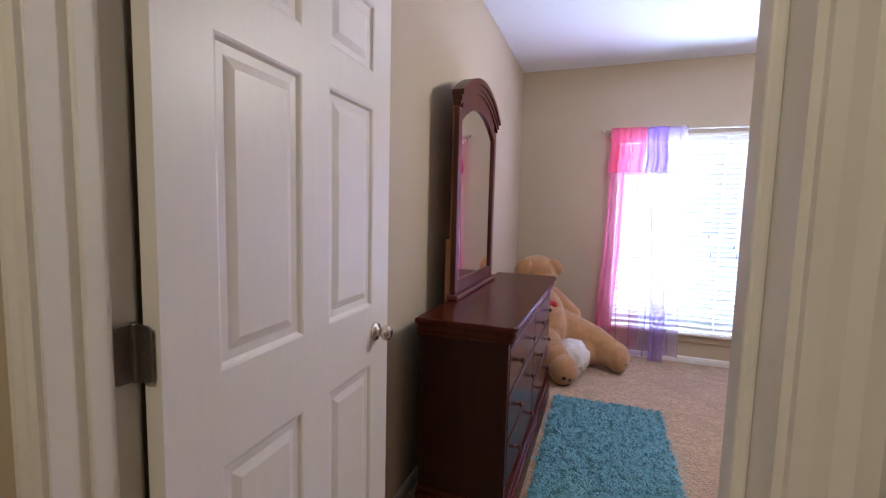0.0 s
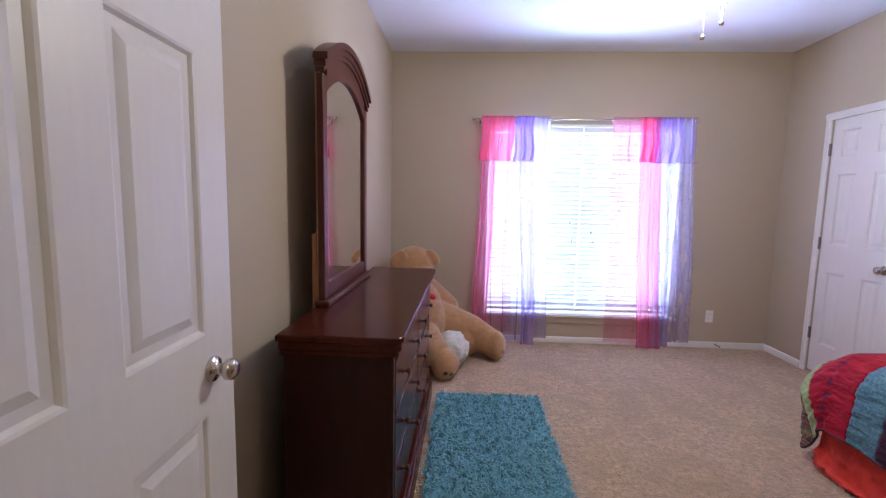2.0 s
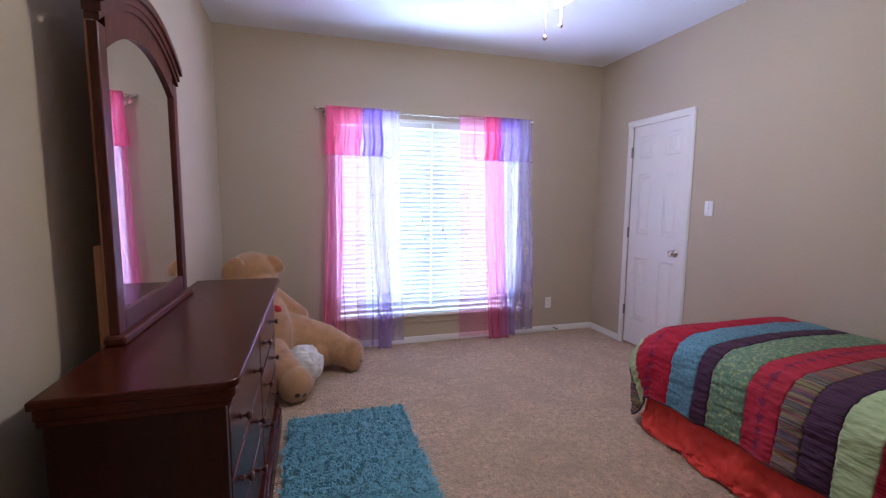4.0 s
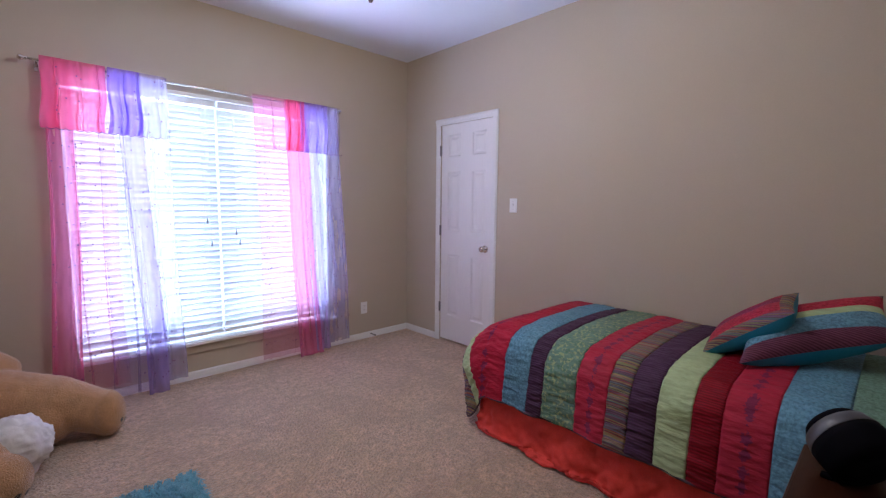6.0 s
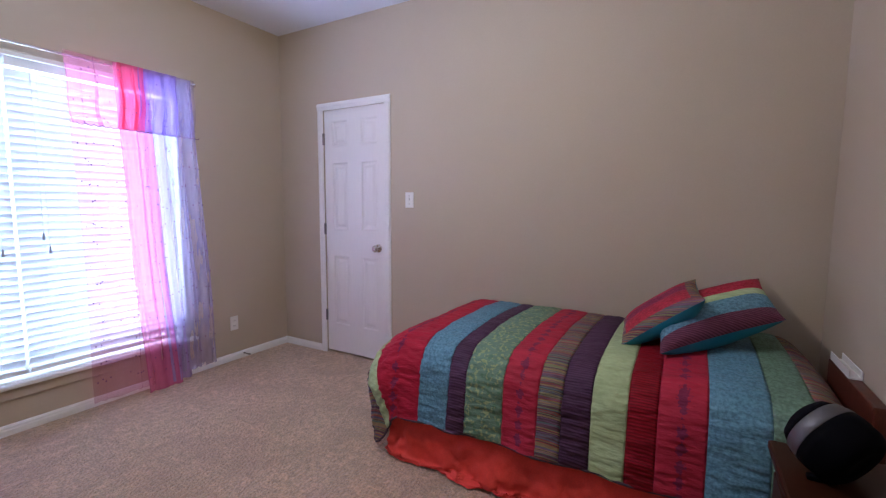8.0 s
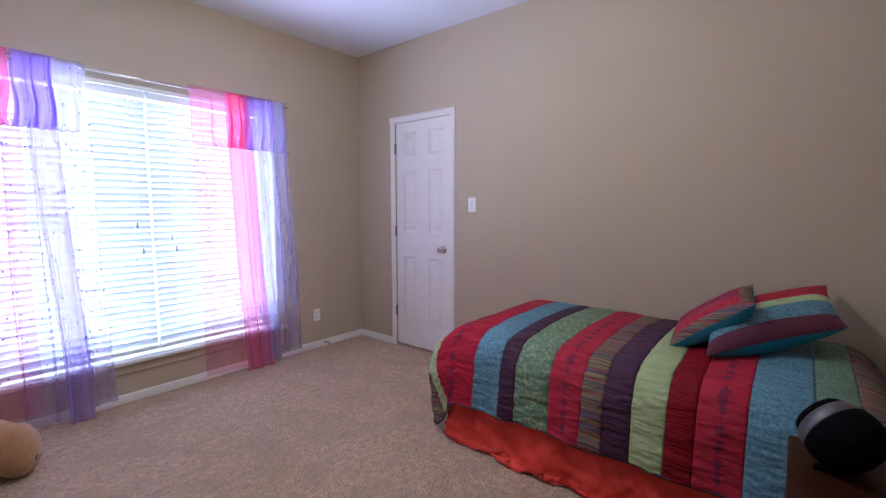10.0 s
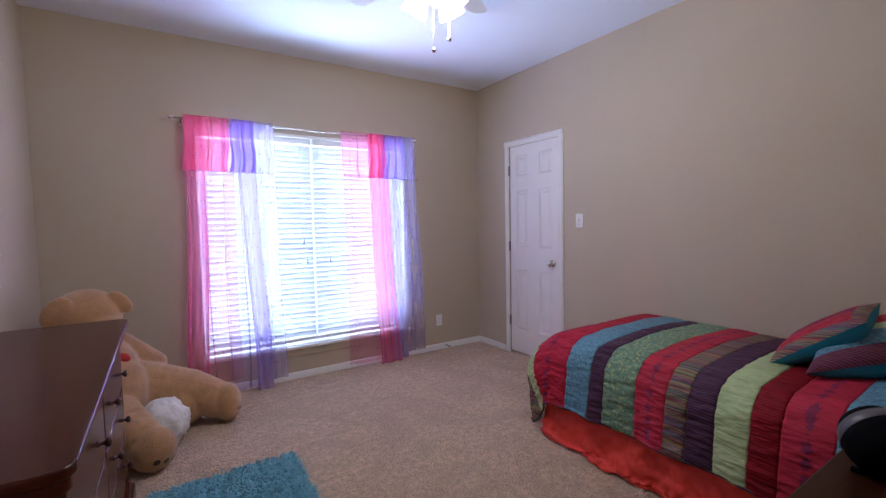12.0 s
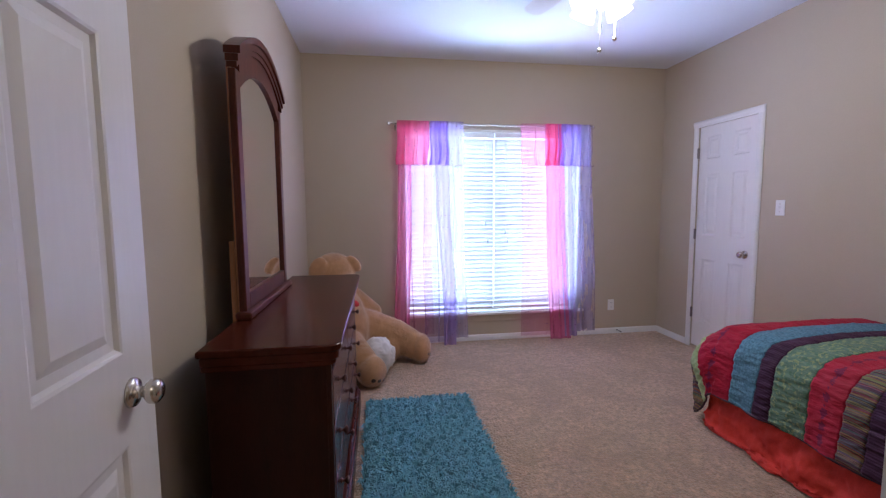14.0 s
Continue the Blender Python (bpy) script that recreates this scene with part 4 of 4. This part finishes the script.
for k, ((u0, col, kind), (u1, *_)) in enumerate(zip(STRIPES, STRIPES[1:])):
    m = stripe_mat(kind + "_" + "abcdefghijklmnop"[k], col, kind, (u0 + u1) / 2)
    nu, nv = max(8, int((u1 - u0) / 0.009)), 170
    b = bmesh.new()
    grid = []
    for i in range(nu + 1):
        f = i / nu
        row = []
        for j in range(nv + 1):
            v = (VN + SIDE) * j / nv
            p, nrm = quilt_at(u0 + (u1 - u0) * f, v)
            row.append(b.verts.new(p + nrm * (0.006 * math.sin(math.pi * f) ** 0.6)))
        grid.append(row)
    for i in range(nu):
        for j in range(nv):
            b.faces.new((grid[i][j], grid[i][j + 1], grid[i + 1][j + 1], grid[i + 1][j]))
    bmesh.ops.recalc_face_normals(b, faces=b.faces)
    s = part("stripe", b, m, quilt, "", True)
    so = s.modifiers.new("thickness", "SOLIDIFY")
    so.thickness, so.offset = 0.010, -1


def pillow(name, centre, e1, e2, thick, bands, label, ends=None):
    """A plump cushion with pointed corners, on the axes e1 (along its front edge) and e2; bands give its stripes from the front edge back, ends a border across both ends."""
    e1, e2, c = Vector(e1), Vector(e2), Vector(centre)
    n = e1.cross(e2).normalized()
    if n.z < 0:
        n = -n
    root = thing(name, label, "pillow", "pillows on the bed")
    N = 48

    def puff(s, t):
        return max(0.0, (1 - abs(s) ** 2.4) * (1 - abs(t) ** 2.4)) ** 0.5

    def at(s, t, side):
        pinch = 1 - 0.07 * (1 - s * s) * abs(t) ** 3
        pinch2 = 1 - 0.07 * (1 - t * t) * abs(s) ** 3
        h = puff(s, t) * thick / 2 * (1 + 0.12 * noise.noise((s * 2, t * 2, thick * 90)))
        return c + e1 * (s / 2 * pinch2) + e2 * (t / 2 * pinch) + n * (h * (0.85 if side > 0 else -1.35))

    spans = [(-1.0, 1.0, None)] if ends is None else [(-1.0, -0.8, ends), (-0.8, 0.8, None), (0.8, 1.0, ends)]
    for s0, s1, border in spans:
        for (t0, m), (t1, _) in zip(bands, bands[1:]):
            b = bmesh.new()
            k, h = max(2, round((t1 - t0) / 2 * N)), max(4, round((s1 - s0) / 2 * N))
            g = [[b.verts.new(at(s0 + (s1 - s0) * i / h, t0 + (t1 - t0) * j / k, 1)) for i in range(h + 1)] for j in range(k + 1)]
            for j in range(k):
                for i in range(h):
                    b.faces.new((g[j][i], g[j][i + 1], g[j + 1][i + 1], g[j + 1][i]))
            part("stripe", b, border or m, root, "", True)
    b = bmesh.new()
    g = [[b.verts.new(at(-1 + 2 * i / N, -1 + 2 * j / N, -1)) for i in range(N + 1)] for j in range(N + 1)]
    for j in range(N):
        for i in range(N):
            b.faces.new((g[j][i], g[j + 1][i], g[j + 1][i + 1], g[j][i + 1]))
    part("backing", b, TEAL, root, "teal cotton backing", True)
    return root


P_MULTI = stripe_mat("cushion_multi", (0.2, 0.1, 0.1), "multi")
P_MOTIF = stripe_mat("cushion_motif", (0.22, 0.02, 0.07), "leaf")
P_RED, P_BLUE = stripe_mat("cushion_red", RED, "leaf"), stripe_mat("cushion_blue", BLUE, "leaf")
P_LIME, P_PURP = stripe_mat("cushion_lime", LIME, "plain"), stripe_mat("cushion_purple", (0.16, 0.05, 0.09), "lines")
pillow("throw_pillow", (3.187, 1.69, 0.795), (0.316, -0.454, 0.134), (0.36, 0.064, 0.12), 0.17,
       [(-1, P_PURP), (-0.62, P_BLUE), (-0.1, P_LIME), (0.18, P_RED), (0.86, P_MULTI), (1, None)], "striped pillow in purple, blue, lime and red")
pillow("throw_pillow", (3.135, 1.907, 0.785), (0.02, -0.315, 0.245), (0.361, 0.035, 0.03), 0.13,
       [(-1, P_MULTI), (-0.78, P_RED), (-0.2, P_MOTIF), (0.25, P_RED), (0.8, P_MULTI), (1, None)], "small red pillow with striped borders, leaning", P_MULTI)

tray = thing("white_tray", "small white tray on the low headboard ledge", "tray")
b = bm_box(2.99, SOUTH + 0.004, 0.642, 3.235, BY0 - 0.006, 0.649, 0.002)
for y in (SOUTH + 0.004, BY0 - 0.010):
    bm_box(2.99, y, 0.649, 3.235, y + 0.004, 0.676, 0.001, bm=b)
part("dish", b, PLASTIC, tray)

# dark piping along the quilt's open edges
b = bmesh.new()
edge = [quilt_at(1.275 + (3.44 - 1.275) * i / 260, VN + SIDE)[0] for i in range(261)] + [quilt_at(3.44, (VN + SIDE) * (1 - i / 120))[0] for i in range(1, 121)]
prev = None
for i, p in enumerate(edge):
    q = edge[min(i + 1, len(edge) - 1)] - edge[max(i - 1, 0)]
    side = q.normalized().orthogonal().normalized()
    other = q.normalized().cross(side)
    ring = [b.verts.new(p + 0.006 * (side * math.cos(k * math.pi / 3) + other * math.sin(k * math.pi / 3)) + Vector((0, 0, 0.003))) for k in range(6)]
    if prev:
        for k in range(6):
            b.faces.new((prev[k], prev[(k + 1) % 6], ring[(k + 1) % 6], ring[k]))
    prev = ring
part("piping", b, mat("dark_piping", (0.05, 0.025, 0.04), 0.8), quilt, "dark fabric piping", True)

# ---- nightstand and speaker ----
nsd = thing("nightstand", "dark wooden nightstand beside the bed", "nightstand")
NX0, NX1, NY0, NY1, NZ = 1.80, 2.215, 1.235, 1.588, 0.684
part("top", bm_box(NX0 - 0.015, NY0, NZ - 0.025, NX1 + 0.015, NY1 + 0.012, NZ, 0.006), OAK, nsd)
part("body", bm_box(NX0, NY0 + 0.005, 0.06, NX1, NY1 - 0.012, NZ - 0.025, 0.003), OAK, nsd)
part("plinth", bm_box(NX0 + 0.01, NY0 + 0.02, 0.0, NX1 - 0.01, NY1 - 0.03, 0.06), OAK, nsd)
for z0, z1 in ((0.37, 0.62), (0.09, 0.35)):
    d = part("drawer", bm_box(NX0 + 0.02, NY1 - 0.016, z0, NX1 - 0.02, NY1, z1, 0.004), OAK, nsd)
    part("knob", bm_lathe(DKNOB, Matrix.Translation(((NX0 + NX1) / 2, NY1, (z0 + z1) / 2)) @ Matrix.Rotation(radians(-90), 4, "X"), 16), DARKKNOB, d, "", True)

spk = thing("speaker", "round black portable speaker with a silver band", "speaker")
SM = Matrix.Translation((2.105, 1.505, NZ + 0.079)) @ Matrix.Scale(0.87, 4) @ Vector((-0.62, -0.68, -0.40)).to_track_quat("Z", "Y").to_matrix().to_4x4()
part("rear_shell", bm_lathe([(0, -0.085), (0.045, -0.082), (0.066, -0.072), (0.078, -0.052)], SM, 40), GRILLE, spk, "", True)
part("band", bm_lathe([(0.078, -0.052), (0.081, -0.050), (0.0905, -0.018), (0.0895, -0.016)], SM, 40), SILVER, spk, "silver band", True)
part("front_grille", bm_lathe([(0.0895, -0.016), (0.091, 0.008), (0.087, 0.045), (0.078, 0.062), (0.06, 0.07), (0.03, 0.066), (0, 0.064)], SM, 40), BLACK, spk, "", True)
for s in (-0.035, 0.035):
    part("foot", bm_box(2.105 + s - 0.008, 1.505 - s - 0.012, NZ, 2.105 + s + 0.008, 1.505 - s + 0.012, NZ + 0.012, 0.003), BLACK, spk)
for i in range(5):
    part("button", bm_box(-0.004, -0.002, -0.003, 0.004, 0.002, 0.003, 0.001), BLACK, spk).matrix_basis = SM @ Matrix.Rotation(radians(150 + 9 * i), 4, "Z") @ Matrix.Translation((0, 0.086, -0.039))

# ---- ceiling fan ----
FX, FY = 1.80, 2.985
fan = thing("ceiling_fan", "white five-blade ceiling fan with lit glass shades", "ceiling fan")
part("canopy", bm_lathe([(0.075, H - 0.001), (0.075, H - 0.02), (0.05, H - 0.06), (0.018, H - 0.075), (0.018, H - 0.09)], Matrix.Translation((FX, FY, 0)), 32), FANWHITE, fan, "", True)
part("motor", bm_lathe([(0.02, H - 0.085), (0.07, H - 0.095), (0.115, H - 0.12), (0.12, H - 0.17), (0.10, H - 0.205), (0.06, H - 0.22), (0.05, H - 0.25)], Matrix.Translation((FX, FY, 0)), 40), FANWHITE, fan, "", True)
part("light_plate", bm_lathe([(0.05, H - 0.25), (0.04, H - 0.30), (0.085, H - 0.315), (0.085, H - 0.345), (0.035, H - 0.37), (0.012, H - 0.40), (0, H - 0.40)], Matrix.Translation((FX, FY, 0)), 32), FANWHITE, fan, "", True)
for i in range(5):
    a = radians(33 + 72 * i)
    b = bmesh.new()
    outline = [(0.17, -0.045), (0.25, -0.058), (0.50, -0.068), (0.60, -0.062), (0.635, -0.03), (0.635, 0.03), (0.60, 0.062), (0.50, 0.068), (0.25, 0.058), (0.17, 0.045)]
    f = b.faces.new([b.verts.new((r, s, 0)) for r, s in outline])
    bmesh.ops.solidify(b, geom=[f], thickness=0.007)
    bl = part("blade", b, FANWHITE, fan, "pale painted blade")
    bl.matrix_basis = Matrix.Translation((FX, FY, H - 0.165)) @ Matrix.Rotation(a, 4, "Z") @ Matrix.Rotation(radians(11), 4, "X")
    part("blade_iron", bm_box(0.09, -0.015, -0.012, 0.22, 0.015, -0.006, 0.002), NICKEL, bl)
SHP = [(0.024, 0.0), (0.030, -0.015), (0.050, -0.04), (0.066, -0.075), (0.070, -0.10), (0.074, -0.115), (0.070, -0.117), (0.064, -0.10), (0.058, -0.075), (0.0, -0.05)]
for i in range(4):
    a = radians(20 + 90 * i)
    m = Matrix.Translation((FX + 0.075 * math.cos(a), FY + 0.075 * math.sin(a), H - 0.318)) @ Matrix.Rotation(a, 4, "Z") @ Matrix.Rotation(radians(-38), 4, "Y") @ Matrix.Scale(0.88, 4)
    part("glass_shade", bm_lathe(SHP, m, 28), SHADE, fan, "glowing frosted glass tulip shade", True)
for dx, dy, z1 in ((0.006, 0.028, 2.145), (0.062, -0.02, 2.19)):
    c = part("pull_chain", bm_lathe([(0.0016, z1), (0.0016, H - 0.37)], Matrix.Translation((FX + dx, FY + dy, 0)), 6), NICKEL, fan)
    part("pull_knob", bm_lathe([(0.003, z1), (0.009, z1 - 0.008), (0.011, z1 - 0.016), (0.007, z1 - 0.024), (0, z1 - 0.026)], Matrix.Translation((FX + dx, FY + dy, 0)), 12), NICKEL, c, "", True)
bulb = new("fan_bulb", bpy.data.lights.new("fan_bulb", "POINT"))
bulb.data.energy, bulb.data.color, bulb.data.shadow_soft_size = FAN_WATTS, (1.0, 0.84, 0.62), 0.04
bulb.location = (FX, FY, 2.255)

# ---- small fittings ----
b = thing("light_switch", "white wall switch plate beside the closet door", "light switch")
part("plate", bm_box(W - 0.007, 3.592, 1.253, W - 0.0005, 3.665, 1.367, 0.003), PLASTIC, b)
part("toggle", bm_box(W - 0.017, 3.624, 1.305, W - 0.006, 3.634, 1.325, 0.002), PLASTIC, b)
for z in (1.28, 1.34):
    part("screw", bm_ball((W - 0.007, 3.6285, z), (0.001, 0.003, 0.003), seg=8), NICKEL, b)
b = thing("wall_outlet", "white duplex wall outlet above the baseboard", "outlet")
part("plate", bm_box(3.022, D - 0.007, 0.248, 3.092, D - 0.0005, 0.362, 0.003), PLASTIC, b)
for z in (0.283, 0.327):
    o = part("socket", bm_box(3.041, D - 0.009, z - 0.014, 3.073, D - 0.006, z + 0.014, 0.003), PLASTIC, b)
    for x in (3.050, 3.064):
        part("slot", bm_box(x - 0.001, D - 0.0095, z - 0.005, x + 0.001, D - 0.0088, z + 0.006), DARK, o)
b = thing("door_stop", "small spring door stop on the baseboard", "door stop")
part("spring", bm_lathe([(0.008, 0), (0.006, 0.004), (0.0045, 0.01), (0.0045, 0.06), (0.007, 0.062), (0.007, 0.074), (0.0, 0.076)], Matrix.Translation((3.13, D - 0.0135, 0.036)) @ Matrix.Rotation(radians(90), 4, "X"), 12), BRONZE, b)

# added lamp behind the camera, unseen, for the hall's warm light on the jambs
hl = thing("hall_fill", "added round fill lamp for the hall's warm light, out of view", "ceiling light")
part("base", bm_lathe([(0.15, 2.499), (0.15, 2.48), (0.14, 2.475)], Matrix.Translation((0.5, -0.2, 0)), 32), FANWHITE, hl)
part("diffuser", bm_lathe([(0.135, 2.48), (0.13, 2.45), (0.09, 2.42), (0.0, 2.405)], Matrix.Translation((0.5, -0.2, 0)), 32), HALLFILL, hl, "glowing disc of the added hall fill lamp", True)
